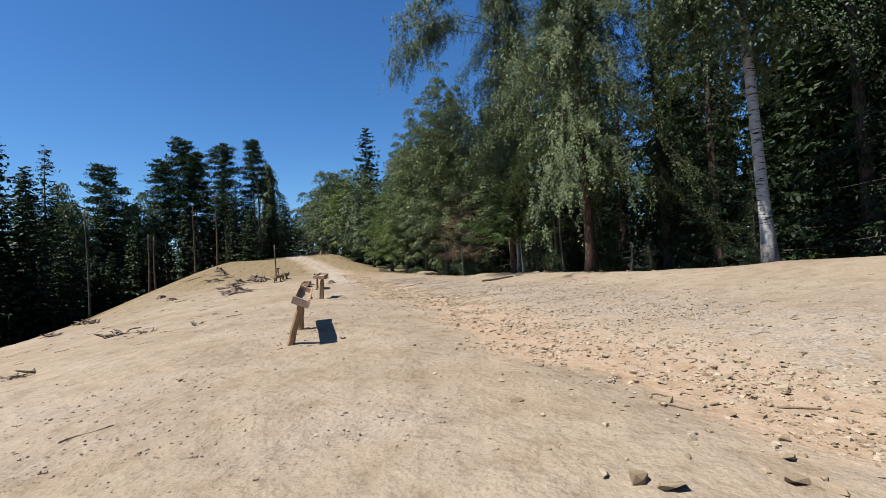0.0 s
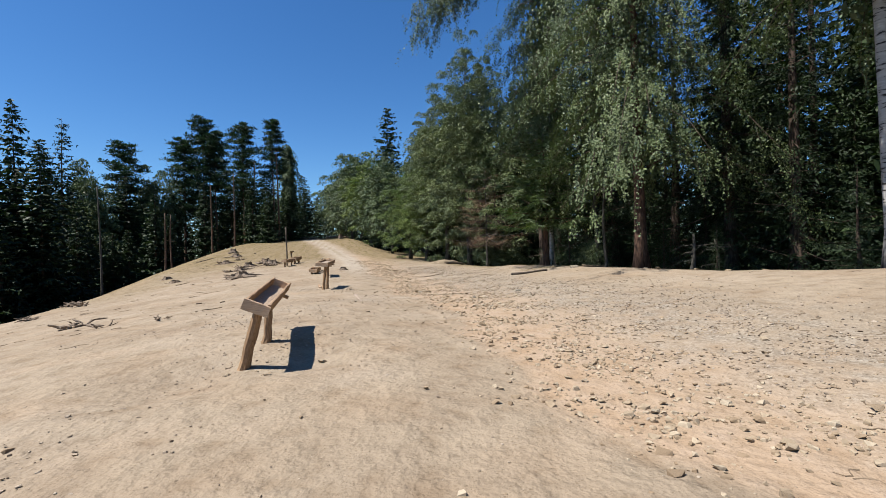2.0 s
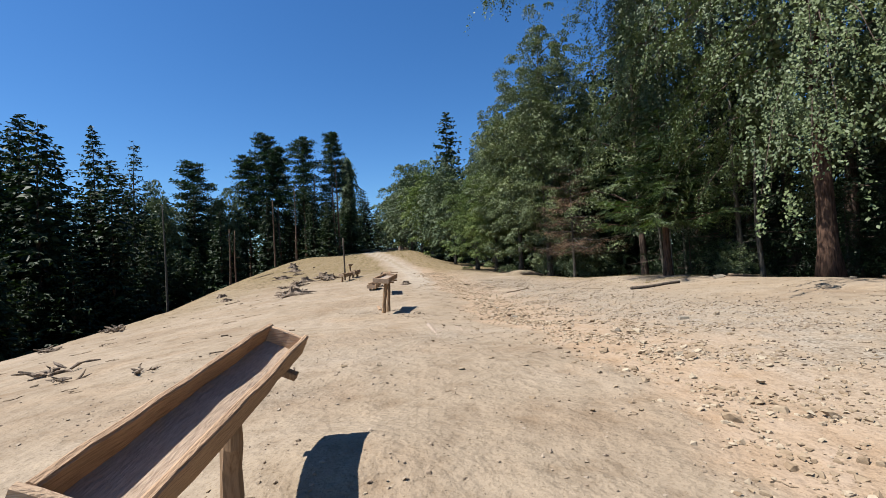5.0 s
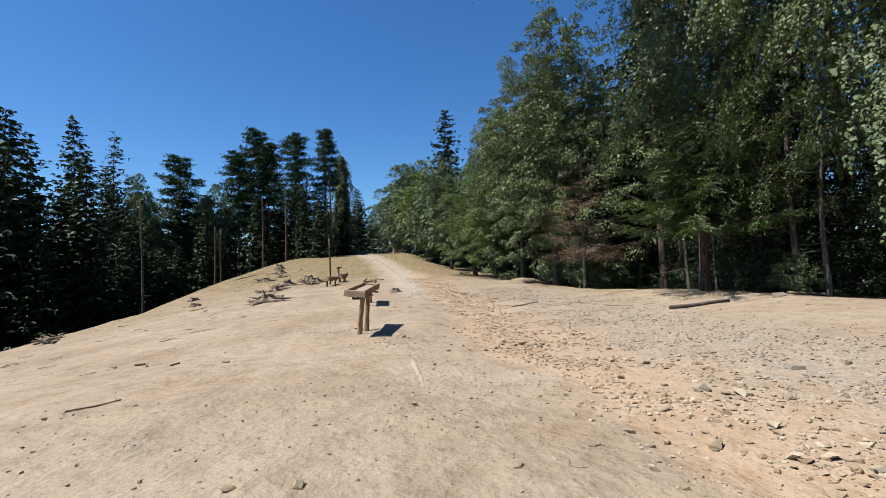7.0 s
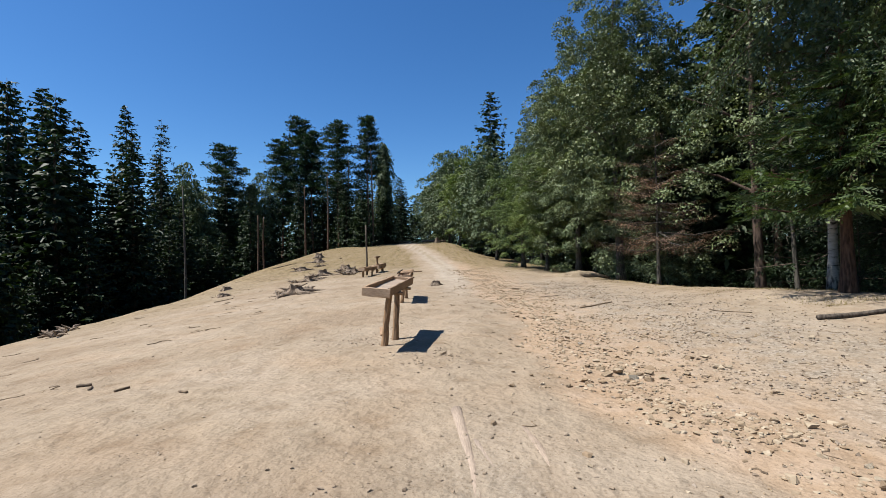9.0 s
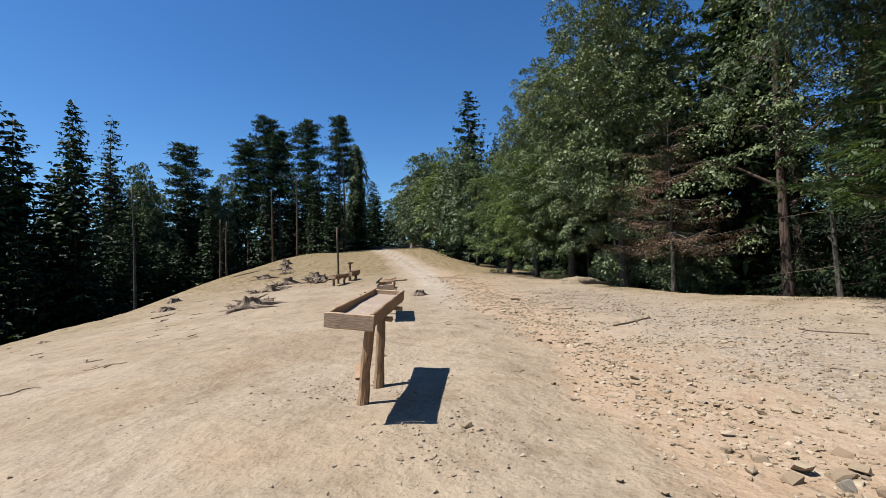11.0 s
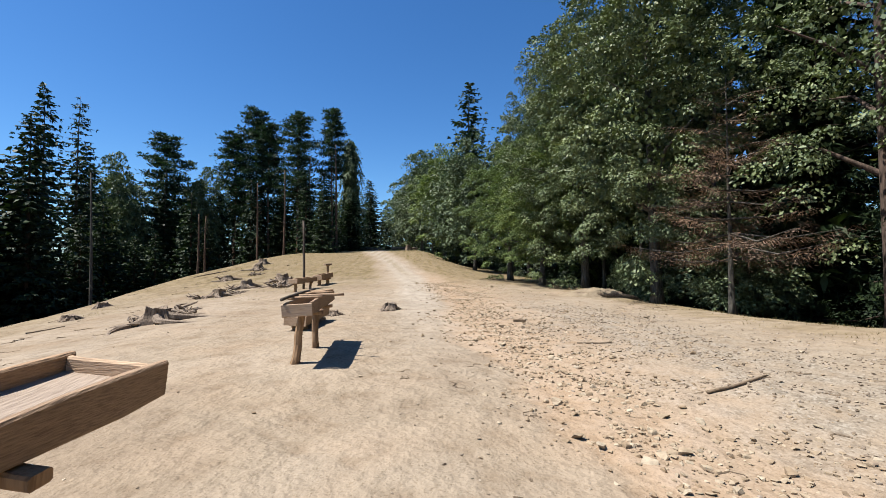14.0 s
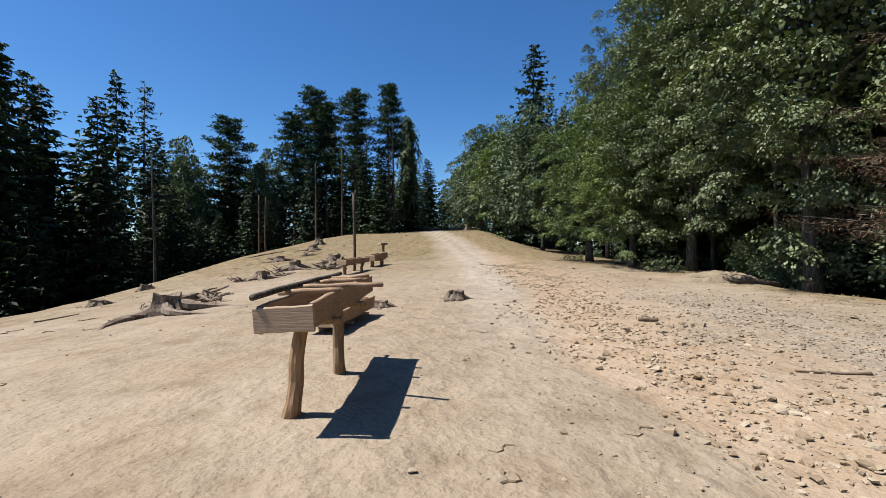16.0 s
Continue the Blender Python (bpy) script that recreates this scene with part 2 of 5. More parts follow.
GREEN_GRASS = leaf_material("green_grass_blades", [(0.0504, 0.0605, 0.0151), (0.1008, 0.1109, 0.0302), (0.1714, 0.1512, 0.0605)], (1.2, 1.2, 0.5), 0.25, 0.8)


# ---- mesh helpers ----
class Build:
    """Collects vertices and faces of one mesh."""

    def __init__(self):
        self.v, self.f = [], []

    def add(self, verts, faces):
        k = len(self.v)
        self.v.extend(tuple(float(c) for c in p) for p in verts)
        self.f.extend(tuple(i + k for i in face) for face in faces)

    def tube(self, points, radii, sides=8, wobble=0.0, rng=None, cap=True):
        pts = [Vector(p) for p in points]
        verts = []
        for i, p in enumerate(pts):
            d = (pts[min(i + 1, len(pts) - 1)] - pts[max(i - 1, 0)]).normalized()
            a = d.cross(Vector((0.31, 0.95, 0.07)))
            if a.length < 0.2:
                a = d.cross(Vector((1, 0, 0)))
            a.normalize()
            c = d.cross(a)
            for s in range(sides):
                ang = 2 * math.pi * s / sides
                r = radii[i] * (1 + (rng.uniform(-wobble, wobble) if rng else 0))
                verts.append(p + a * (r * math.cos(ang)) + c * (r * math.sin(ang)))
        faces = []
        for i in range(len(pts) - 1):
            for s in range(sides):
                t = (s + 1) % sides
                faces.append((i * sides + s, i * sides + t, (i + 1) * sides + t, (i + 1) * sides + s))
        if cap:
            faces.append(tuple(reversed(range(sides))))
            faces.append(tuple(range((len(pts) - 1) * sides, len(pts) * sides)))
        self.add(verts, faces)

    def mesh(self, name, mat, smooth=False):
        me = bpy.data.meshes.new(name)
        me.from_pydata(self.v, [], self.f)
        me.materials.append(mat)
        if smooth:
            me.polygons.foreach_set("use_smooth", [True] * len(me.polygons))
        me.update()
        return me


def quad_mesh(name, quads, mat):
    """A mesh of loose quads from an array (n, 4, 3)."""
    k = len(quads)
    me = bpy.data.meshes.new(name)
    me.vertices.add(4 * k)
    me.vertices.foreach_set("co", np.asarray(quads, np.float32).ravel())
    me.loops.add(4 * k)
    me.loops.foreach_set("vertex_index", np.arange(4 * k, dtype=np.int32))
    me.polygons.add(k)
    me.polygons.foreach_set("loop_start", np.arange(0, 4 * k, 4, dtype=np.int32))
    me.update(calc_edges=True)
    me.materials.append(mat)
    return me


def part_mesh(name, me, parent, label=""):
    ob = new(name, me)
    ob.parent = parent
    return tagged(ob, label)


def part(name, bm, mat, parent, label="", smooth=False):
    me = bpy.data.meshes.new(name)
    bm.to_mesh(me)
    bm.free()
    me.materials.append(mat)
    if smooth:
        me.polygons.foreach_set("use_smooth", [True] * len(me.polygons))
    return part_mesh(name, me, parent, label)


def thing(name, label, category, group="", m=None):
    ob = new(name)
    ob.empty_display_size = 0.2
    if m is not None:
        ob.matrix_basis = m
    return tagged(ob, label, category, group)


def unit(v):
    return v / np.maximum(np.linalg.norm(v, axis=1, keepdims=True), 1e-6)


def leaves(centre, along, normal, length, width, fold=0.18):
    """Diamond leaves as folded quads."""
    along = unit(along)
    side = unit(np.cross(along, normal))
    up = np.cross(side, along)
    length, width = np.reshape(length, (-1, 1)), np.reshape(width, (-1, 1))
    a = centre - along * length * 0.5
    b = centre + along * length * 0.5
    lift = up * width * fold
    return np.stack([a, centre + side * width * 0.5 + lift, b, centre - side * width * 0.5 + lift], axis=1)


# ---- ground ----
def soft_profile(y, ys, zs, reach=3.0):
    return sum(np.interp(y + d * reach, ys, zs) for d in (-1, -0.5, 0, 0.5, 1)) / 5


def waves(x, y, size, seed):
    r = np.random.RandomState(seed)
    total = np.zeros_like(x)
    for _ in range(7):
        a, p, k = r.uniform(0, 2 * np.pi), r.uniform(0, 2 * np.pi), r.uniform(0.6, 1.7) * 2 * np.pi / size
        total = total + np.sin(k * (x * np.cos(a) + y * np.sin(a)) + p + 1.3 * np.sin(k * 0.37 * (x * np.sin(a) - y * np.cos(a)) + 2 * p))
    return total / 7


def step(a, b, v):
    t = np.clip((v - a) / (b - a), 0, 1)
    return t * t * (3 - 2 * t)


def bell(x, y, cx, cy, rx, ry):
    return np.exp(-((x - cx) / rx) ** 2 - ((y - cy) / ry) ** 2)


def lip(y):
    """How far the worn edge of the trampled path wanders."""
    return 0.3 * np.sin(0.55 * y + 0.4) + 0.16 * np.sin(1.7 * y) + 0.07 * np.sin(4.1 * y + 1)


def ground_z(x, y):
    x, y = np.asarray(x, float), np.asarray(y, float)
    mid = soft_profile(y, [-30, 0, 5, 9, 13.5, 17, 20, 22, 27, 34, 42, 55, 70, 94, 105, 140, 220, 600], [0.0, 0.1, 0.1, 0.15, 0.3, 0.2, 0.1, 0.1, 0.3, 0.38, 0.66, 1.3, 2.5, 4.15, 4.7, 4.2, -2, -40])
    left = soft_profile(y, [-30, 0, 22, 29, 36, 42, 52, 70, 83, 105, 140, 220, 600], [-3.2, -2.3, -1.32, -1.02, -0.74, -0.45, 0.82, 2.4, 3.3, 4.2, 3.6, -3, -40])
    right = soft_profile(y, [-30, 0, 5.6, 9.4, 16, 26, 32, 42, 59, 78, 100, 140, 220, 600], [1.2, 1.1, 0.96, 0.75, 0.62, 0.47, 0.36, 0.42, 0.7, 1.4, 2.8, 2.6, -4, -40])
    z = mid + (left - mid) * np.clip(-x / 13, 0, 1) ** 1.6
    w = np.maximum(-13 - x, 0)
    e = 0.27 * w + 0.2 * (np.sqrt(w * w + 9) - 3)
    z = z - 25 * (1 - np.exp(-e / 25))
    z = z + (right - mid) * step(4, 12, x) - 0.1 * bell(x, y, 4.3, 18, 2.0, 22)
    w = np.maximum(x - 11.5 + 1.4 * step(25, 29, y) * step(42, 36, y), 0)
    z = z + 0.05 * np.clip(x - 10, 0, 1.5) - 20 * (1 - np.exp(-(0.075 + 0.13 * step(26, 33, y)) * w / 20))
    near = np.exp(-(np.maximum(np.abs(x) - 14, 0) / 10) ** 2)
    z = z + near * (0.05 * waves(x, y, 5.0, 3) + 0.034 * waves(x, y, 1.7, 4) + 0.006 * waves(x, y, 0.45, 5))
    z = z + 0.16 * bell(x, y, 12.6, 7.8, 2.2, 2.6) + 0.2 * bell(x, y, 9.5, 24.2, 1.6, 1.2)
    z = z - 0.12 * bell(x, y, -0.95, 8.8, 0.8, 0.7) + 0.05 * bell(x, y, -1.5, 7.7, 1.2, 0.35) + 0.12 * bell(x, y, 0.3, 10.4, 0.8, 0.6) - 0.08 * bell(x, y, 0.4, 8.9, 0.6, 0.5)
    z = z - 0.022 * step(2.8, 3.3, x - lip(y)) * np.exp(-(np.maximum(x - 3.4, 0) / 1.6) ** 2) * step(44, 34, y)
    z = z + 0.022 * near * step(-0.1, 0.7, waves(x, y, 2.6, 41)) * waves(x, y, 0.62, 42)
    for cx, cy, rx, ry in ((-2.5, 7.0, 1.1, 0.5), (-2.2, 5.0, 0.8, 0.45), (0.2, 4.0, 1.1, 0.4), (-0.6, 14.6, 1.5, 1.1)):
        z = z + bell(x, y, cx, cy, rx, ry) * (0.05 * waves(x, y, 0.5, 43) - 0.05)
    return z - 0.09 * bell(x, y, 0.3, 21.6, 0.7, 0.6)


def z_at(x, y):
    return float(ground_z(x, y))


def road_x(y):
    return soft_profile(np.asarray(y, float), [-30, 0, 20, 30, 45, 60, 100, 140], [1.4, 1.6, 2.2, 2.5, 2.6, 1.4, -3.4, -8], 4)


def cover(x, y):
    """How much grass, ochre soil, gravel and forest litter lies at a place."""
    n1, n2 = waves(x, y, 2.2, 11), waves(x, y, 0.7, 12)
    off = np.abs(x - road_x(y))
    grass = step(36, 52, y + 5 * n1) * step(1.3, 2.3, off + 0.4 * n1 + 0.3 * n2) * (0.75 + 0.35 * n2)
    grass = np.maximum(grass, 0.6 * step(40, 60, y) * step(0.42, 0.2, off + 0.1 * n2))
    grass = np.maximum(grass, step(8.6, 10.2, x + 0.9 * n1 + 0.6 * n2) * step(22, 34, y + 3 * n1) * (0.6 + 0.3 * n2))
    grass = np.maximum(grass, 0.4 * step(-7, -11, x + n1) * step(24, 34, y))
    ochre = step(2.85, 3.35, x - lip(y) + 0.12 * n2) * np.exp(-(np.maximum(x - 4.2 - 0.5 * n1, 0) / 1.7) ** 2) * step(60, 38, y + 3 * n1) * (0.8 + 0.2 * n2)
    ochre = np.maximum(ochre, 0.16 * step(0.15, 0.6, n1) * step(40, 20, y))
    gravel = np.exp(-((x - 6.4 - 0.6 * n1) / 1.9) ** 2) * step(42, 30, y) * np.clip(0.55 + 0.9 * n2, 0, 1) * 0.9
    for cx, cy, rx, ry in ((-2.5, 7.0, 1.3, 0.7), (-2.2, 5.0, 0.9, 0.6), (0.2, 4.1, 1.3, 0.5), (-0.5, 14.6, 1.7, 1.3), (0.25, 21.5, 0.8, 0.6), (-0.3, 9.2, 0.8, 0.6), (-1.2, 12.3, 1.2, 0.5), (1.7, 15.8, 0.7, 1.2)):
        gravel = np.maximum(gravel, np.clip(0.62 + 0.6 * n2 + 0.5 * n1, 0, 1) * 0.45 * bell(x, y, cx, cy, rx, ry))
    litter = np.maximum(step(11.2, 13.2, x + 0.5 * n1), step(-17.5, -21, x + 0.8 * n1))
    return np.stack([grass, np.clip(ochre, 0, 1), gravel, litter], axis=-1)


def spread(a, b, fine, far):
    core = list(np.arange(a, b + 1e-6, fine))
    lo, hi, d, e = [], [], fine, fine
    while (lo[-1] if lo else a) > -far:
        d *= 1.16
        lo.append((lo[-1] if lo else a) - d)
    while (hi[-1] if hi else b) < far:
        e *= 1.16
        hi.append((hi[-1] if hi else b) + e)
    return np.array(lo[::-1] + core + hi)


def build_ground():
    xs = np.concatenate([spread(-8.0, 10.5, 0.14, 700)])
    ys = np.concatenate([spread(-2.0, 40.0, 0.16, 700)])
    gx, gy = np.meshgrid(xs, ys)
    co = np.stack([gx, gy, ground_z(gx, gy)], axis=-1).reshape(-1, 3)
    nx, ny = len(xs), len(ys)
    i = (np.arange(ny - 1)[:, None] * nx + np.arange(nx - 1)[None, :]).ravel()
    quads = np.stack([i, i + 1, i + nx + 1, i + nx], axis=1)
    me = bpy.data.meshes.new("ground")
    me.vertices.add(len(co))
    me.vertices.foreach_set("co", co.astype(np.float32).ravel())
    me.loops.add(4 * len(quads))
    me.loops.foreach_set("vertex_index", quads.astype(np.int32).ravel())
    me.polygons.add(len(quads))
    me.polygons.foreach_set("loop_start", np.arange(0, 4 * len(quads), 4, dtype=np.int32))
    me.polygons.foreach_set("use_smooth", np.ones(len(quads), bool))
    me.update(calc_edges=True)
    layer = me.attributes.new("cover", "FLOAT_COLOR", "POINT")
    layer.data.foreach_set("color", cover(co[:, 0], co[:, 1]).astype(np.float32).ravel())
    off = np.abs(co[:, 0] - road_x(co[:, 1]) + 0.25 * waves(co[:, 0], co[:, 1], 2.5, 21))
    worn = np.exp(-(np.maximum(off - 0.3, 0) / 0.5) ** 2) * step(22, 40, co[:, 1]) * (0.66 + 0.25 * waves(co[:, 0], co[:, 1], 0.8, 22))
    worn = worn * (1 - 0.65 * step(36, 60, co[:, 1]) * np.exp(-(off / 0.28) ** 2))
    lane = me.attributes.new("track", "FLOAT", "POINT")
    lane.data.foreach_set("value", np.clip(worn, 0, 1).astype(np.float32))
    me.materials.append(GROUND)
    tagged(new("ground", me), "dry trampled sandy ground with gravel and a worn track", "ground", kind="structure")


build_ground()


# ---- trees ----
def trunk_mesh(rng, height, radius, mat, lean=0.0, flare=1.5, sides=10, bend=0.15, tip=0.12):
    b = Build()
    k = 10
    pts, rad = [], []
    ax, ay = rng.uniform(-bend, bend), rng.uniform(-bend, bend)
    for i in range(k + 1):
        u = (i / k) ** 1.3
        z = height * u
        pts.append((lean * z + ax * math.sin(3 * u), ay * math.sin(2.3 * u), z - (0.25 if i == 0 else 0)))
        rad.append(radius * ((1 - u) * (1 - tip) + tip) * (1 + (flare - 1) * math.exp(-z / (radius * 2.2))))
    b.tube(pts, rad, sides, 0.06, rng)
    return b, pts


def spruce(seed, height, reach, base, spacing=0.5, step_len=0.28, mat=SPRUCE_LEAF, bark=SPRUCE_BARK, radius=0.22, droop=0.35, density=1.0, hang=0.5, thin=0.0, fat=1.0, limb=0.8, big=1.0, comb=0):
    """Trunk and crown meshes of a spruce with drooping boughs."""
    rng = random.Random(seed)
    r = np.random.RandomState(seed)
    b, pts = trunk_mesh(rng, height, radius, bark, tip=0.05)
    c, d, n, ln, wd = [], [], [], [], []
    z = base
    while z < height - 0.25:
        u = (z - base) / (height - base)
        count = max(4, int((8 if u < 0.7 else 6) * density))
        start = rng.uniform(0, 6.28)
        for k in range(count):
            if rng.random() < thin:
                continue
            a = start + 6.283 * k / count + rng.uniform(-0.25, 0.25)
            length = reach * ((1 - u) ** 0.68) * rng.uniform(0.55, 1.12) + 0.22
            out = np.array([math.cos(a), math.sin(a), 0])
            lift = rng.uniform(-0.5, 0.5) * spacing
            rise = 0.25 - droop * (1 - u) * 1.4
            m = max(3, int(length / step_len))
            t = (np.arange(m) + r.uniform(0, 1, m)) / m
            zz = z + lift + length * (rise * t + 0.28 * t ** 2.4 * (1 - u) - 0.12 * t)
            p = out[None] * (t * length)[:, None]
            p[:, 2] = zz
            if rng.random() < limb:
                b.tube([(0, 0, z)] + [tuple(p[np.argmin(abs(t - q))]) for q in (0.45, 0.9)], [0.035 * (1 - u) + 0.012, 0.02 * (1 - u) + 0.008, 0.006], 3, cap=False)
            side = np.array([-out[1], out[0], 0])
            for sgn in (-1, 1, 0):
                s_len = big * (0.42 + 0.5 * (1 - t)) * min(1.0, 0.35 + length * 0.28) * r.uniform(0.7, 1.25, m)
                way = out[None] * (0.7 if sgn else 1.0) + side[None] * sgn * r.uniform(0.6, 1.1, (m, 1))
                way[:, 2] = -hang * r.uniform(0.3, 1.3, m) * (1 if sgn else 0.3) + 0.15 * u
                way = unit(way)
                c.append(p + way * s_len[:, None] * 0.45)
                d.append(way)
                nn = r.normal(0, 0.7, (m, 3)) + out * 0.35
                nn[:, 2] += 0.55
                n.append(nn)
                ln.append(s_len)
                wd.append(s_len * r.uniform(0.26, 0.46, m) * fat)
            if hang > 0.6:
                s_len = r.uniform(0.3, 0.85, m) * big * (0.5 + 0.5 * (1 - u))
                way = r.normal(0, 0.25, (m, 3)) + out * 0.25
                way[:, 2] = -1
                c.append(p + way * s_len[:, None] * 0.5)
                d.append(way)
                n.append(r.normal(0, 1, (m, 3)))
                ln.append(s_len)
                wd.append(s_len * 0.24 * fat)
        z += spacing * rng.uniform(0.75, 1.25)
    c, d, n, ln, wd = (np.concatenate(a) for a in (c, d, n, ln, wd))
    if comb:
        d = unit(d)
        side = unit(np.cross(d, n))
        cs, ds, ls = [], [], []
        for k in range(comb):
            f = (k + 0.5) / comb - 0.5
            turn = (1 if k % 2 else -1) * (0.75 if k < comb - 1 else 0.0)
            ds.append(d * 0.8 + side * turn + r.normal(0, 0.12, d.shape))
            cs.append(c + d * (ln * f)[:, None] + ds[-1] * (ln * (0.16 if comb < 5 else 0.11))[:, None])
            ls.append(ln * ((0.52 if comb < 5 else 0.24) - 0.16 * f) * r.uniform(0.8, 1.2, len(ln)))
        c, d, n, ln = np.concatenate(cs), np.concatenate(ds), np.tile(n, (comb, 1)), np.concatenate(ls)
        wd = ln * r.uniform(0.16, 0.28, len(ln)) * fat
    return b.mesh("trunk", bark, True), quad_mesh("crown", leaves(c, d, n, ln, wd), mat)


def limbs(b, rng, height, radius, base, reach, count, rise=0.7, lean=0.0):
    """Adds boughs to a trunk and returns their tips."""
    tips = []
    for k in range(count):
        u = (k + rng.random()) / count
        z = base + (height * 0.92 - base) * u
        a = k * 2.4 + rng.uniform(-0.4, 0.4)
        length = reach * (1 - 0.65 * u) * rng.uniform(0.7, 1.1)
        p0 = Vector((lean * z, 0, z))
        p1 = p0 + Vector((math.cos(a), math.sin(a), rise)) * length * 0.45
        p2 = p1 + Vector((math.cos(a + rng.uniform(-0.5, 0.5)), math.sin(a + rng.uniform(-0.5, 0.5)), rise * 0.4)) * length * 0.5
        r0 = radius * (0.5 - 0.3 * u)
        b.tube([p0, p1, p2], [r0, r0 * 0.55, r0 * 0.15], 5, cap=False)
        tips += [p1, p2]
    return tips


def broadleaf(seed, height, reach, base, clumps, per, leaf, mat=BROAD_LEAF, bark=GREY_BARK, radius=0.2, lean=0.0, lobes=0.3, tuft=0.6, inner=9):
    """Trunk and crown meshes of a round-crowned deciduous tree: flattened tufts of leaves at the ends of boughs."""
    rng = random.Random(seed)
    r = np.random.RandomState(seed)
    b, pts = trunk_mesh(rng, height * 0.93, radius, bark, lean)
    w = Build()
    limbs(w, rng, height, radius, max(base, 1.2), reach, 14, lean=lean)
    d = unit(r.normal(0, 1, (clumps, 3)))
    a = np.arctan2(d[:, 1], d[:, 0])
    shape = 1 + lobes * (np.sin(2 * a + seed) * np.cos(3 * d[:, 2] + seed * 2) * 0.5 + np.sin(5 * a + 4 * d[:, 2] + seed) * 0.3 + np.sin(9 * d[:, 2] + 3 * a) * 0.3)
    rad = r.uniform(0.12, 1.0, clumps) ** 0.26 * shape * r.uniform(0.84, 1.12, clumps)
    mid = base + (height - base) * 0.47
    cc = d * rad[:, None] * np.array([reach, reach, (height - base) * 0.52])
    cc[:, :2] *= (1 - 0.3 * np.clip(cc[:, 2:] / (height - base) * 2, -0.15, 1))
    cc[:, 2] += mid
    cc[:, 0] += lean * cc[:, 2]
    size = tuft * r.uniform(0.55, 1.3, clumps)
    flat_out = d * np.array([1, 1, 0])
    off = r.normal(0, 1, (clumps, per, 3))
    off = off / np.maximum(np.linalg.norm(off, axis=2, keepdims=True), 0.01) * r.uniform(0.3, 1, (clumps, per, 1)) ** 0.4
    off[:, :, 2] = np.where(off[:, :, 2] < -0.35, -off[:, :, 2], off[:, :, 2]) * 0.75
    spread_out = np.sum(off * flat_out[:, None], axis=2)
    off[:, :, 2] -= 0.25 * spread_out ** 2 + 0.2 * spread_out
    c = (cc[:, None] + off * size[:, None, None]).reshape(-1, 3)
    out = np.repeat(d, per, axis=0)
    k = len(c)
    along = out * 0.6 + off.reshape(-1, 3) * 0.7 + r.normal(0, 0.45, (k, 3)) + np.array([0, 0, -0.35])
    normal = out * 0.2 + unit(off.reshape(-1, 3) + np.array([0, 0, 0.1])) * 1.1 + r.normal(0, 0.22, (k, 3)) + np.array([0, 0, 0.2])
    ln = leaf * r.uniform(0.65, 1.3, k)
    q = leaves(c, along, normal, ln, ln * r.uniform(0.5, 0.75, k))
    pick = r.randint(0, clumps, clumps * inner)
    heart = np.array([0, 0, mid])
    ci = heart + (cc[pick] - heart) * r.uniform(0.3, 0.78, (len(pick), 1)) + r.normal(0, 0.2, (len(pick), 3))
    li = leaf * r.uniform(1.3, 2.1, len(pick))
    q = np.concatenate([q, leaves(ci, r.normal(0, 1, ci.shape), d[pick] + r.normal(0, 0.5, ci.shape), li, li * 0.75)])
    return b.mesh("trunk", bark, True), w.mesh("branchwork", bark, True), quad_mesh("crown", q, mat)


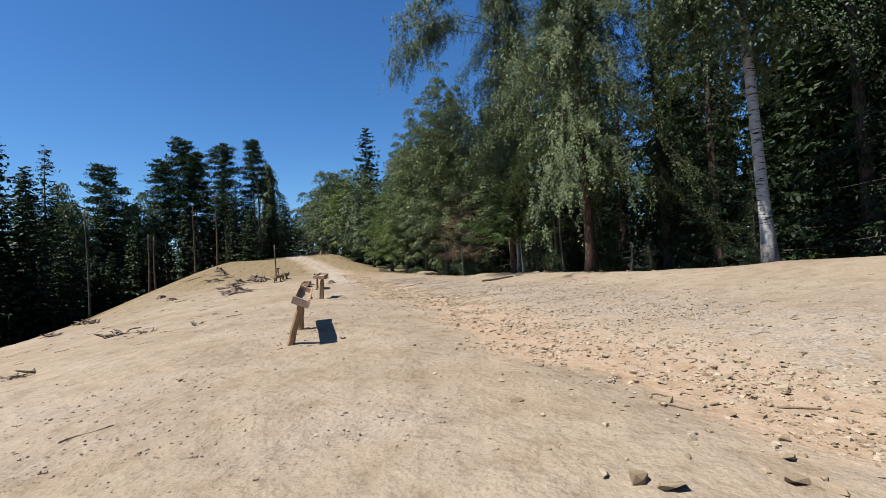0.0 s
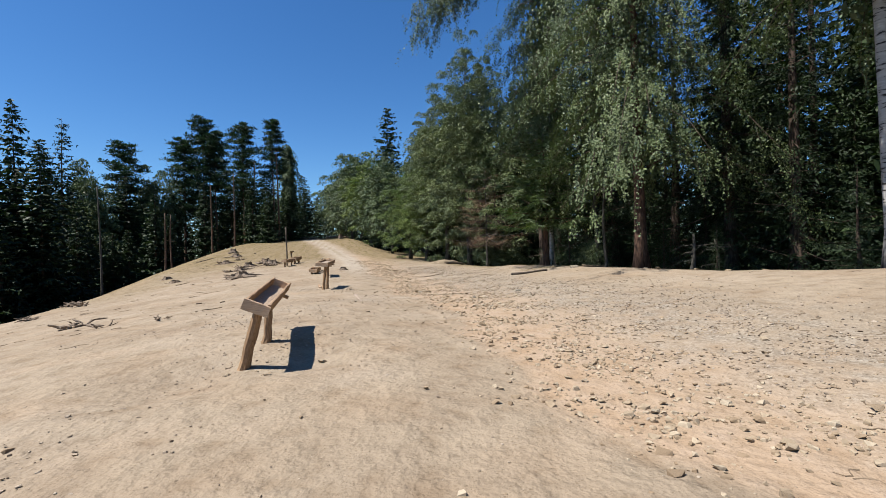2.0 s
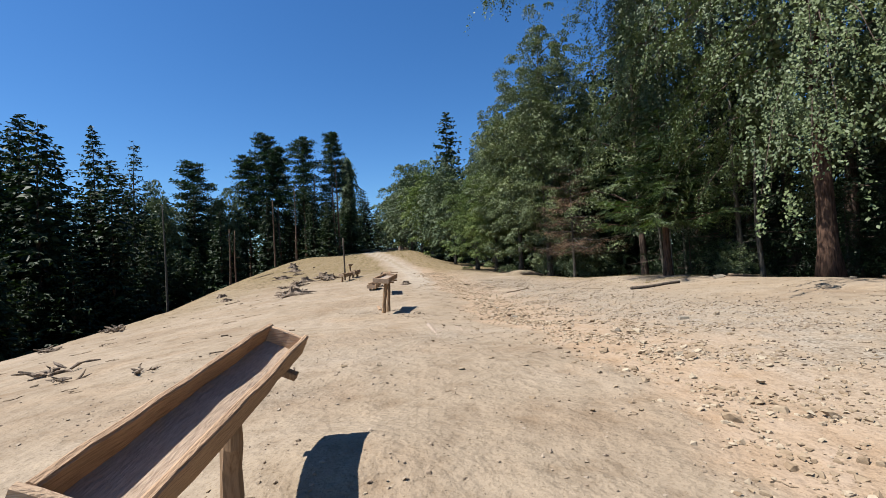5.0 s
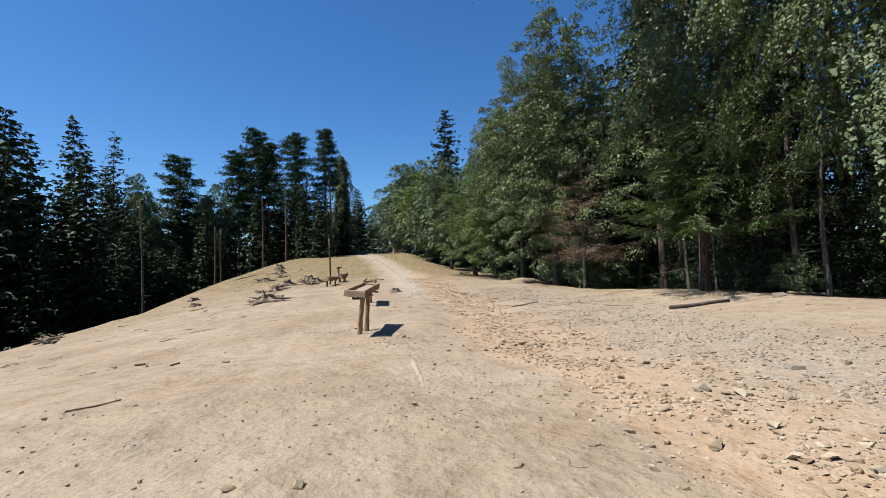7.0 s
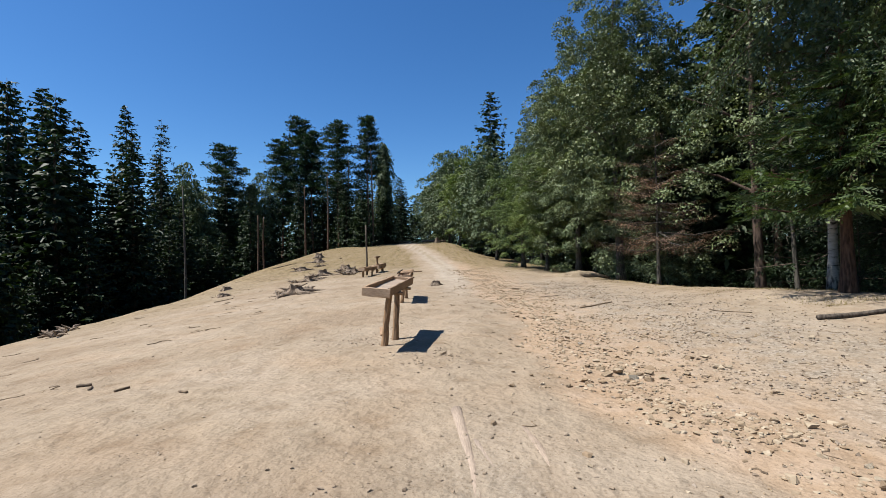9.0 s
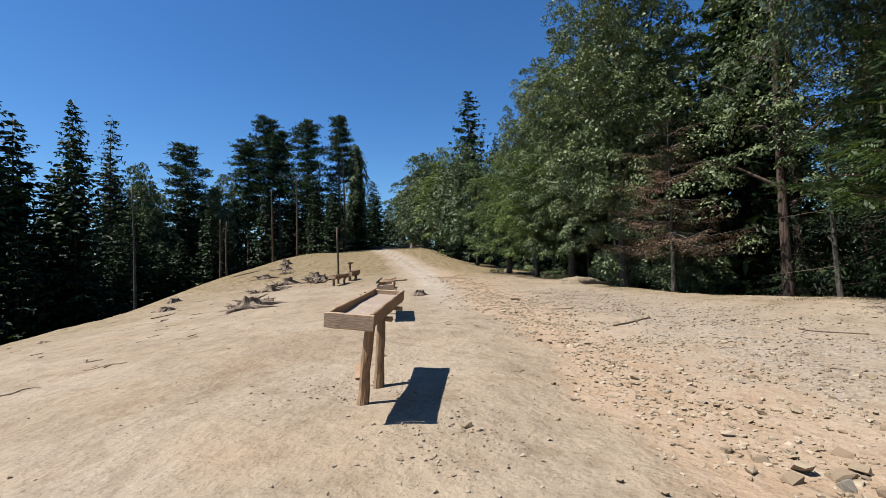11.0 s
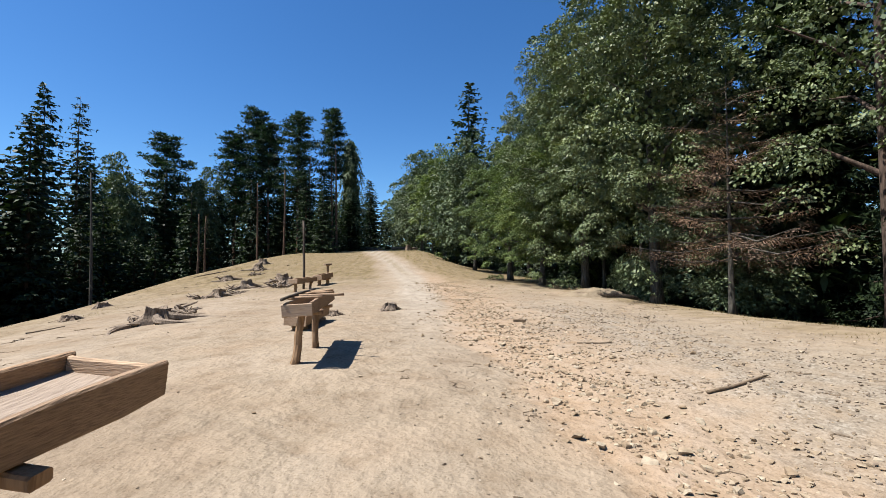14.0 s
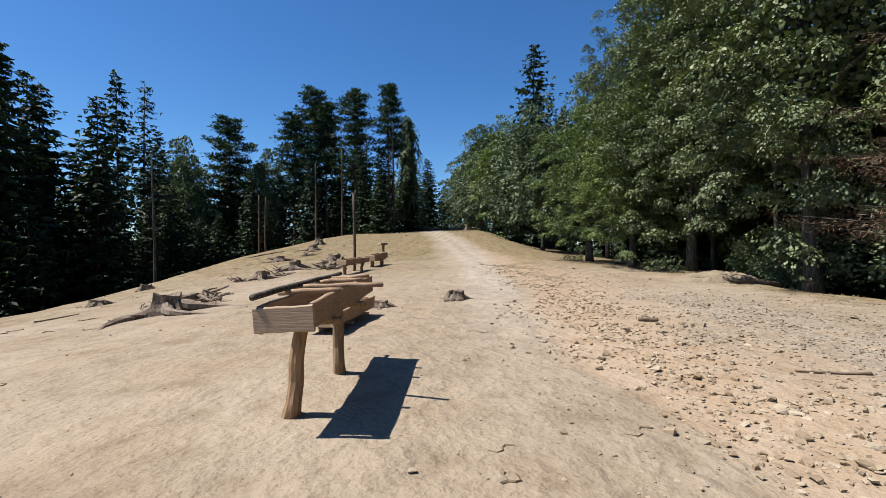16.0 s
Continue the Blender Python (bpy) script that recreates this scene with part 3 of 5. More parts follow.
def weeping(seed, height, reach, base, boughs, strands, per, leaf, mat=BIRCH_LEAF, bark=BIRCH_BARK, radius=0.22, lean=0.0, fall=(0.4, 1.4), arms=()):
    """Trunk and crown meshes of a birch: arching boughs hung with leafy twigs. arms: extra long boughs as (height, degrees, length)."""
    rng = random.Random(seed)
    r = np.random.RandomState(seed)
    b, pts = trunk_mesh(rng, height, radius, bark, lean, 1.7, 14)
    w = Build()
    plan = []
    for k in range(boughs):
        u = (k + rng.random()) / boughs
        plan.append((base + (height - base) * u, k * 2.4 + rng.uniform(-0.5, 0.5), reach * (1.05 - 0.7 * u ** 1.6) * rng.uniform(0.45, 1.1), rng.uniform(0.35, 0.75), strands))
    plan += [(z, radians(a), length, 0.45, -strands * 6) for z, a, length in arms]
    c, g = [], []
    for z, a, length, arch, hung in plan:
        out = np.array([math.cos(a), math.sin(a), 0])
        foot = np.array([lean * z, 0, z])

        def at(s):
            return foot + out * length * s + np.array([0, 0, length * (0.75 * s - (0.6 + arch) * s * s)])

        w.tube([tuple(at(s)) for s in (0, 0.25, 0.5, 0.75, 1)], [radius * 0.16, 0.024, 0.018, 0.012, 0.005], 5, cap=False)
        # a negative count hangs the twigs in short tufts near the bough's end
        for _ in range(abs(hung)):
            s = rng.uniform(0.22, 1.05) if hung > 0 else rng.uniform(0.58, 1.04)
            p = at(s) + r.normal(0, 1, 3) * (np.array([0.17, 0.17, 0.07]) * (0.6 + 0.25 * length) if hung > 0 else np.array([0.5, 0.5, 0.3]))
            long = rng.uniform(*fall) * (0.6 + 0.5 * s) * (1 if hung > 0 else 0.55)
            drift = out[:2] * rng.uniform(0.05, 0.6) + r.normal(0, 0.2, 2)
            t = np.clip(np.linspace(0, 1, per) + r.normal(0, 0.02, per), 0, 1)
            q = np.tile(p, (per, 1))
            q[:, 2] -= t ** 1.3 * long
            q[:, :2] += drift[None] * (t ** 0.6)[:, None] * long
            c.append(q + r.normal(0, 0.055, (per, 3)))
            g.append(np.tile(out, (per, 1)))
            if rng.random() < 0.3:
                w.tube([tuple(p), tuple(q[-1])], [0.006, 0.002], 3, cap=False)
    c, g = np.concatenate(c), np.concatenate(g)
    k = len(c)
    along = r.normal(0, 0.55, (k, 3)) + g * 0.3 + np.array([0, 0, -0.8])
    normal = r.normal(0, 0.22, (k, 3)) + g * 0.55 + np.array([0, 0, 0.55])
    ln = leaf * r.uniform(0.6, 1.3, k)
    m = boughs * 90
    z = r.uniform(0.02, 0.97, m)
    a, wide = r.uniform(0, 6.283, m), reach * (1.0 - 0.7 * z ** 1.6) * r.uniform(0.05, 0.5, m)
    z = base + (height - base) * z - 0.4
    ci = np.stack([np.cos(a) * wide + lean * z, np.sin(a) * wide, z], axis=1)
    li = leaf * r.uniform(1.6, 2.6, m)
    way = r.normal(0, 0.5, (m, 3)) + np.array([0, 0, -0.9])
    c, along, normal = np.concatenate([c, ci]), np.concatenate([along, way]), np.concatenate([normal, r.normal(0, 1, (m, 3))])
    ln, k = np.concatenate([ln, li]), k + m
    return b.mesh("trunk", bark, True), w.mesh("branchwork", SPRUCE_BARK, True), quad_mesh("crown", leaves(c, along, normal, ln, ln * r.uniform(0.5, 0.75, k)), mat)


def pine(seed, height, reach, base, branches, per, radius=0.2, mat=PINE_LEAF):
    """Trunk and crown meshes of a pine with a bare stem and layered clouds of needles."""
    rng = random.Random(seed)
    r = np.random.RandomState(seed)
    b, pts = trunk_mesh(rng, height, radius, PINE_BARK, tip=0.15, bend=0.3)
    c, d, n = [], [], []
    for k in range(branches):
        u = (k + rng.random()) / branches
        z = base + (height - base) * u
        a = k * 2.4 + rng.uniform(-0.5, 0.5)
        wide = reach * (0.35 + 0.65 * math.sin(min(1, (1 - u) * 1.5 + 0.08) * 1.5)) * rng.uniform(0.5, 1.1)
        e = Vector((math.cos(a) * wide, math.sin(a) * wide, z + wide * rng.uniform(-0.1, 0.3)))
        b.tube([(0, 0, z), tuple((e + Vector((0, 0, z))) * 0.5 - Vector((0, 0, 0.1))), tuple(e)], [0.05, 0.03, 0.012], 4, cap=False)
        for f in (0.45, 0.75, 1.0):
            centre = np.array([e.x * f, e.y * f, z + (e.z - z) * f])
            off = r.normal(0, 1, (per, 3)) * np.array([0.5, 0.5, 0.24]) * (0.5 + 0.4 * wide / reach)
            c.append(centre + off)
            way = off * np.array([1, 1, 1.5]) + np.array([0, 0, 0.22]) + r.normal(0, 0.2, (per, 3))
            d.append(way)
            n.append(r.normal(0, 0.8, (per, 3)) + np.array([0, 0, 0.4]))
    c, d, n = np.concatenate(c), np.concatenate(d), np.concatenate(n)
    ln = r.uniform(0.28, 0.55, len(c))
    return b.mesh("trunk", PINE_BARK, True), quad_mesh("crown", leaves(c, d, n, ln, ln * 0.33), mat)


def tree(name, meshes, x, y, turn, scale, label, category="tree", group="", high=None):
    m = Matrix.LocRotScale((x, y, z_at(x, y) - 0.05), Euler((0, 0, radians(turn))), (scale, scale, scale * (high or 1)))
    ob = thing(name, label, category, group, m)
    for me in meshes:
        name = me.name.split(".")[0]
        tagged(part_mesh(name, me, ob), kind="stuff" if name == "branchwork" else "")
    return ob

SPRUCES = [spruce(21, 24, 4.4, 1.0, 0.7, 0.68, limb=0.15, big=1.1, fat=1.3, hang=0.8, droop=0.45), spruce(22, 24, 3.4, 2.5, 0.6, 0.42, thin=0.3, limb=0.4, big=0.85, fat=1.1, hang=0.75), spruce(23, 24, 4.6, 0.8, 0.7, 0.68, hang=0.95, limb=0.15, big=1.1, fat=1.3, droop=0.5)]
NEAR_SPRUCES = [spruce(31, 24, 4.2, 1.8, 0.68, 0.5, hang=0.95, droop=0.5, radius=0.24, comb=6, limb=0.3, fat=1.1), spruce(32, 24, 3.8, 1.2, 0.7, 0.5, hang=0.8, radius=0.22, comb=6, limb=0.3, fat=1.1)]
PINES = [pine(41, 24, 3.0, 7.5, 66, 60), pine(42, 24, 2.7, 9, 62, 60), pine(43, 24, 2.4, 12.5, 46, 60)]
BROADS = [broadleaf(51, 14, 4.0, 1.7, 320, 52, 0.28, tuft=0.8, inner=4, lobes=0.4), broadleaf(52, 14, 3.7, 1.9, 320, 52, 0.28, tuft=0.8, inner=4, lobes=0.4), broadleaf(53, 14, 4.2, 1.5, 320, 52, 0.28, LIGHT_LEAF, tuft=0.8, inner=4, lobes=0.4)]
NEAR_BROADS = [broadleaf(55, 16, 3.7, 1.9, 560, 165, 0.105, tuft=0.46, inner=12, lobes=0.5), broadleaf(56, 12, 3.4, 1.3, 400, 130, 0.105, LIGHT_LEAF, tuft=0.42, inner=10, lobes=0.45)]

# left-hand wood: x, y, height of the top, kind, width
LEFT_WOOD = [(-43.3, 81.4, 25.0, "s0", 1.30), (-32.4, 71.6, 20.0, "s1", 1.17), (-32.1, 89.2, 20.8, "p0", 1.25), (-22.1, 98, 27.9, "p0", 1.3), (-25.5, 97, 23.5, "p1", 1.3), (-19.5, 96, 25.0, "p2", 1.2), (-14.3, 93, 25.7, "p1", 1.2), (-9, 94, 27.1, "p2", 1.0), (-39.5, 58, 20.0, "s2", 1.30), (-38.5, 61, 20.1, "s0", 1.30), (-36.6, 63.5, 17.0, "s2", 1.30), (-33.8, 57, 18.0, "s2", 1.30), (-46, 66, 22, "s0", 1.43), (-52, 78, 24, "s2", 1.43), (-30, 62, 15, "s0", 1.04), (-48, 52, 20, "s2", 1.30)]
CREST_WOOD = [(-19, 101, 21, "s1", 1.30), (-12, 103, 19, "s0", 1.17), (-17, 107, 22, "s2", 1.30), (-28, 104, 17, "s0", 1.30), (-36, 99, 17, "s2", 1.30), (-45, 92, 20, "s0", 1.30), (-56, 64, 22, "s2", 1.43), (-60, 50, 22, "s0", 1.43), (-44, 40, 16, "s2", 1.30), (-4.5, 116, 17, "s2", 1.17), (-5.7, 130, 22.5, "s0", 1.30), (-2.9, 168, 21.5, "s2", 1.30), (-9, 122, 20, "s0", 1.30)]
for x, y, top, kind, scale in LEFT_WOOD + CREST_WOOD:
    src = {"s": SPRUCES, "p": PINES}[kind[0]][int(kind[1])]
    high = (top - z_at(x, y)) / 24
    tree("pine" if kind[0] == "p" else "spruce", src, x, y, x * 37 % 360, scale, "tall dark pine with a bare trunk at the wood edge" if kind[0] == "p" else "tall dark green spruce at the wood edge", "tree", "left wood", high / scale)

for x, y, top, turn in [(-35.8, 84, 16.3, 10), (-28.5, 92, 16.8, 80), (-34, 82, 12.5, 150)]:
    tree("broadleaf_tree", BROADS[int(turn) % 2], x, y, turn, 0.95, "leafy green broadleaf tree among dark conifers", "tree", "left wood", (top - z_at(x, y)) / 14 / 0.95)
far_birch = weeping(73, 20, 3.4, 3.0, 60, 12, 14, 0.34, fall=(0.8, 2.2))
tree("birch", far_birch, -6.9, 100, 0, 0.95, "drooping birch beside the tall pine on the crest", "tree", "left wood", 1.03)

UNDER = spruce(61, 12, 2.9, 0.3, 0.55, 0.5, limb=0.12, fat=1.2, hang=0.7)
FINE_UNDER = spruce(62, 12, 2.9, 0.3, 0.62, 0.52, limb=0.15, fat=1.3, hang=0.7, comb=6)
rng = random.Random(7)
for k in range(42):
    y = 22 + 2.15 * k + rng.uniform(-1, 1)
    x = -29 - rng.uniform(0, 10) + max(0, y - 66) * 0.3
    if y > 86:
        x = -rng.uniform(9, 30)
    tree("young_spruce", UNDER, x, y, rng.uniform(0, 360), rng.uniform(0.75, 1.15), "dense young spruce in the shade of the wood", "tree", "left undergrowth", rng.uniform(0.75, 1.15))
for k in range(38):
    y = 20 + 2.65 * k + rng.uniform(-2, 2)
    x = -29 - rng.uniform(0, 26)
    if y > 95:
        x = -rng.uniform(6, 42)
    top = 1.5 + rng.uniform(0.13, 0.175) * math.hypot(x - 1.8, y - 16)
    scale = rng.uniform(0.95, 1.3)
    tree("spruce", SPRUCES[(0, 2, 1)[k % 3]], x, y, rng.uniform(0, 360), scale, "dark green spruce in the depth of the wood", "tree", "left wood", (top - z_at(x, y)) / 24 / scale)

for k in range(22):
    y = 26 + 3.4 * k + rng.uniform(-1, 1)
    tree("spruce", UNDER, -35 - rng.uniform(0, 12) + max(0, y - 70) * 0.35, y, rng.uniform(0, 360), rng.uniform(1.35, 1.7), "broad bushy spruce closing the wood edge", "tree", "left undergrowth", rng.uniform(0.65, 0.85))
for x, y in [(9, 104), (12, 98), (10, 116), (13, 108), (7, 124), (11, 88), (13, 80), (12, 92), (4.5, 138), (8, 140)]:
    tree("young_spruce", UNDER, x, y, x * 77 % 360, 1.0, "dense young spruce behind the crest", "tree", "right undergrowth")

for x, y, s in [(16.5, 26, 1.0), (18, 31, 1.1), (17, 36, 1.2), (15.5, 40, 1.0), (18.5, 43, 1.2), (16.8, 51, 1.2), (18, 57, 1.2), (17.5, 22, 0.9), (19, 17, 1.0), (19.5, 11, 1.1), (18.5, 5, 1.1), (20.5, 0, 1.2)]:
    tree("spruce", FINE_UNDER if y < 32 else UNDER, x, y, x * 61 % 360, s * 1.25, "bushy shaded spruce inside the wood", "tree", "right undergrowth")

# right-hand wood
for x, y, top, turn in [(8.9, 63, 13, 10), (9.2, 74, 16, 100), (8.2, 86, 18.5, 200), (7.5, 99, 22, 300), (6.2, 113, 24, 45), (5.4, 129, 25.5, 145), (2.3, 168, 27.5, 90), (15, 47, 15, 20), (16, 60, 17, 70), (14.5, 70, 17, 130)]:
    tree("broadleaf_tree", BROADS[int(turn) % 3], x, y, turn, (top - z_at(x, y)) / 14, "full-leaved green broadleaf tree beside the track", "tree", "right wood")
for x, y, top, turn, k, wide in [(11.2, 36.0, 17.0, 0, 0, 1.0), (11.0, 42, 15.0, 120, 0, 0.95), (11.9, 55, 16.5, 60, 0, 0.72), (8.8, 48.5, 9.8, 242, 1, 0.9), (9.6, 44.5, 9.0, 30, 1, 0.8)]:
    tree("broadleaf_tree", NEAR_BROADS[k], x, y, turn, wide, "tall full-leaved broadleaf tree at the edge of the clearing", "tree", "right wood", (top - z_at(x, y)) / (16, 12)[k] / wide)
oak = broadleaf(57, 17, 4.6, 3.2, 120, 150, 0.105, bark=SPRUCE_BARK, radius=0.2, tuft=0.65, lobes=0.6, inner=6)
tree("oak", oak, 14.8, 31.0, 0, 1.0, "dark-trunked oak with open boughs and sunlit leaf tufts", "tree", "right wood")
shrub = broadleaf(58, 2.6, 1.3, 0.1, 130, 34, 0.1, BROAD_LEAF, radius=0.03, tuft=0.3, inner=0)
for x, y, s in [(12.2, 33.4, 1.0), (12.9, 34.4, 1.2), (11.6, 36.6, 0.8), (11.9, 38.0, 0.7), (11.9, 39.5, 0.6), (13.6, 33.9, 0.9), (12.6, 21.6, 0.45), (14.5, 24.5, 0.6)]:
    tree("shrub", shrub, x, y, x * 90, s, "dense green leafy shrub at the wood edge", "shrub", "right undergrowth")
tree("spruce", SPRUCES[0], 10.3, 75, 40, 1.2, "pointed spruce rising above the leafy trees", "tree", "right wood", 0.8)

birch_old = weeping(71, 22, 3.4, 7.0, 60, 26, 30, 0.1, radius=0.2, lean=-0.035, arms=((9.4, 195, 3.0), (9.0, 165, 2.6), (10.2, 180, 3.2)))
tree("birch", birch_old, 14.4, 11.0, 0, 1.0, "tall birch with a white trunk and a dark cracked foot", "tree", "right wood")
birch_two = weeping(72, 19, 4.8, 3.7, 96, 44, 34, 0.085, fall=(0.3, 1.0), bark=RED_BARK, radius=0.24)
tree("birch", birch_two, 13.1, 18.8, 30, 1.0, "weeping birch with grey-green hanging twigs", "tree", "right wood")
birch_three = weeping(74, 20, 3.6, 6.0, 66, 28, 32, 0.095, radius=0.11, arms=((14.2, 194, 7.2), (15.4, 202, 7.6), (13.8, 184, 7.0), (14.8, 190, 5.6)))
tree("birch", birch_three, 12.3, 25.0, 0, 1.0, "tall birch with a pale stem and a long overhanging bough", "tree", "right wood")
edge_spruce = spruce(33, 6.6, 2.9, 2.4, 0.4, 0.22, bark=RED_BARK, radius=0.15, droop=0.3, hang=0.5, comb=14, mat=SPRUCE_TIP, fat=1.3, limb=1.0)
tree("spruce", edge_spruce, 11.15, 23.35, 0, 1.0, "spruce with a reddish trunk and low spreading boughs", "tree", "right wood")
dead = spruce(34, 7.0, 3.0, 1.6, 0.42, 0.17, mat=DEAD_LEAF, bark=GREY_BARK, radius=0.09, droop=0.24, hang=0.6, thin=0.6, fat=0.4, limb=1.0, comb=8)
tree("dead_spruce", dead, 11.3, 32.4, 0, 1.0, "dead spruce with brown needles and bare twigs", "tree", "right wood")
rng = random.Random(9)
for k in range(52):
    y = -5 + 2.0 * k + rng.uniform(-1.2, 1.2)
    x = 15.8 + rng.uniform(0, 13) + (2 if y > 45 else 0)
    if y > 56 and k % 2 or 32 < y < 50 and k % 3 < 2:
        continue
    src = NEAR_SPRUCES[k % 2] if y < 34 and x < 22 else SPRUCES[(0, 2)[k % 2]]
    tree("spruce", src, x, y, rng.uniform(0, 360), rng.uniform(0.8, 1.05), "dense dark spruce deep in the shaded wood", "tree", "right wood", rng.uniform(0.9, 1.1))
for x, y in ((17.2, 33.0), (18.6, 36.5), (17.4, 28.2)):
    tree("spruce", NEAR_SPRUCES[int(y) % 2], x, y, x * 40, 0.95, "dense dark spruce deep in the shaded wood", "tree", "right wood")
for k in range(12):
    y = -10 + 3.2 * k + rng.uniform(-1, 1)
    tree("spruce", SPRUCES[(0, 2)[k % 2]], 25 + rng.uniform(0, 8), y, rng.uniform(0, 360), rng.uniform(1.0, 1.2), "dense dark spruce deep in the shaded wood", "tree", "right wood")
for k in range(26):
    y = 0 + 2.3 * k + rng.uniform(-1, 1)
    x = 17 + rng.uniform(0, 12)
    tree("young_spruce", FINE_UNDER if x < 21 and y < 32 else UNDER, x, y, rng.uniform(0, 360), rng.uniform(0.35, 0.8), "young spruce in deep shade under the tall trees", "tree", "right undergrowth")
for k in range(16):
    tree("spruce", UNDER, 27 + 7 * rng.random(), -10 + 3.4 * k, rng.uniform(0, 360), rng.uniform(1.5, 1.9), "bushy shaded spruce inside the wood", "tree", "right undergrowth", 0.8)
for k in range(16):
    tree("young_spruce", UNDER, 13.4 + 1.6 * rng.random(), 35 + 1.9 * k, rng.uniform(0, 360), rng.uniform(0.26, 0.4), "young spruce in deep shade under the leafy trees", "tree", "right undergrowth")
for x, y, s in [(14.2, 16.2, 0.16), (13.0, 21.0, 0.14), (13.8, 25.8, 0.2), (17, 13.5, 0.3), (15.6, 20.5, 0.25)]:
    tree("young_spruce", FINE_UNDER, x, y, x * 50, s, "small green spruce sapling at the wood edge", "tree", "right undergrowth")



def bare_trunk(x, y, height, radius, seed, label, mat=GREY_BARK):
    """A shaded stem with dead twig stubs."""
    rng = random.Random(seed)
    stem, pts = trunk_mesh(rng, height, radius, mat, rng.uniform(-0.02, 0.02), 1.3, 9, tip=0.4)
    ob = thing("dead_tree", label, "tree", "bare stems", pose(x, y, z_at(x, y) - 0.05))
    part_mesh("trunk", stem.mesh("trunk", mat, True), ob)
    for k in range(9):
        z, a, l = height * rng.uniform(0.2, 0.9), rng.uniform(0, 6.28), rng.uniform(0.3, 1.1)
        t = Build()
        t.tube([(0, 0, z), (math.cos(a) * l * 0.6, math.sin(a) * l * 0.6, z - 0.05 * l), (math.cos(a + 0.3) * l, math.sin(a + 0.3) * l, z - 0.3 * l)], [0.016, 0.01, 0.004], 4, cap=False)
        part_mesh("twig", t.mesh("twig", mat), ob)


for k, (x, y, height, radius) in enumerate([(14.6, 28.9, 6.0, 0.09), (14.9, 27.6, 6.0, 0.07), (12.9, 20.9, 4.2, 0.08), (13.4, 22.3, 6.5, 0.1), (14.0, 17.1, 1.4, 0.09), (14.3, 16.3, 1.2, 0.08), (12.3, 39.0, 7.0, 0.1), (13.2, 35.4, 8.0, 0.12), (12.7, 43.5, 7.0, 0.11)]):
    bare_trunk(x, y, height, radius, 400 + k, "pale grey bare stem with dead twigs in the shade" if height > 2 else "short pale broken stem at the wood edge")

for k, (x, y, height, radius) in enumerate([(-23.5, 60, 12.0, 0.13), (-22.9, 78, 9.0, 0.16), (-22.2, 78.6, 8.5, 0.14), (-18.3, 86, 12.0, 0.16), (-15.2, 88, 13.0, 0.17), (-12.0, 91, 15.0, 0.19), (-8.2, 92, 17.0, 0.2)]):
    bare_trunk(x, y, height, radius, 420 + k, "straight bare pine stem at the edge of the wood" if k else "dead grey spruce stem with short broken twigs", PINE_BARK if k else GREY_BARK)

# ---- feeding troughs ----
def board(b, m, length, width, thick, rng, cuts=8, wear=0.006):
    """A worn, chamfered plank along local y, centred, laid by the matrix m."""
    ch = min(0.008, thick * 0.3)
    w, t = width / 2, thick / 2
    ring = [(-w + ch, -t), (w - ch, -t), (w, -t + ch), (w, t - ch), (w - ch, t), (-w + ch, t), (-w, t - ch), (-w, -t + ch)]
    verts, faces = [], []
    for i in range(cuts + 1):
        y = (i / cuts - 0.5) * length
        ex, ez = rng.uniform(-wear, wear), rng.uniform(-wear, wear) * 0.6
        for x, z in ring:
            verts.append(m @ Vector((x + (ex if x > 0 else -ex * 0.7), y + rng.uniform(-wear, wear) * (0.4 if i in (0, cuts) else 0), z + ez * (1 if z > 0 else 0.3))))
    for i in range(cuts):
        for s in range(8):
            t2 = (s + 1) % 8
            faces.append((i * 8 + s, (i + 1) * 8 + s, (i + 1) * 8 + t2, i * 8 + t2))
    faces += [tuple(range(8)), tuple(reversed(range(cuts * 8, cuts * 8 + 8)))]
    b.add(verts, faces)


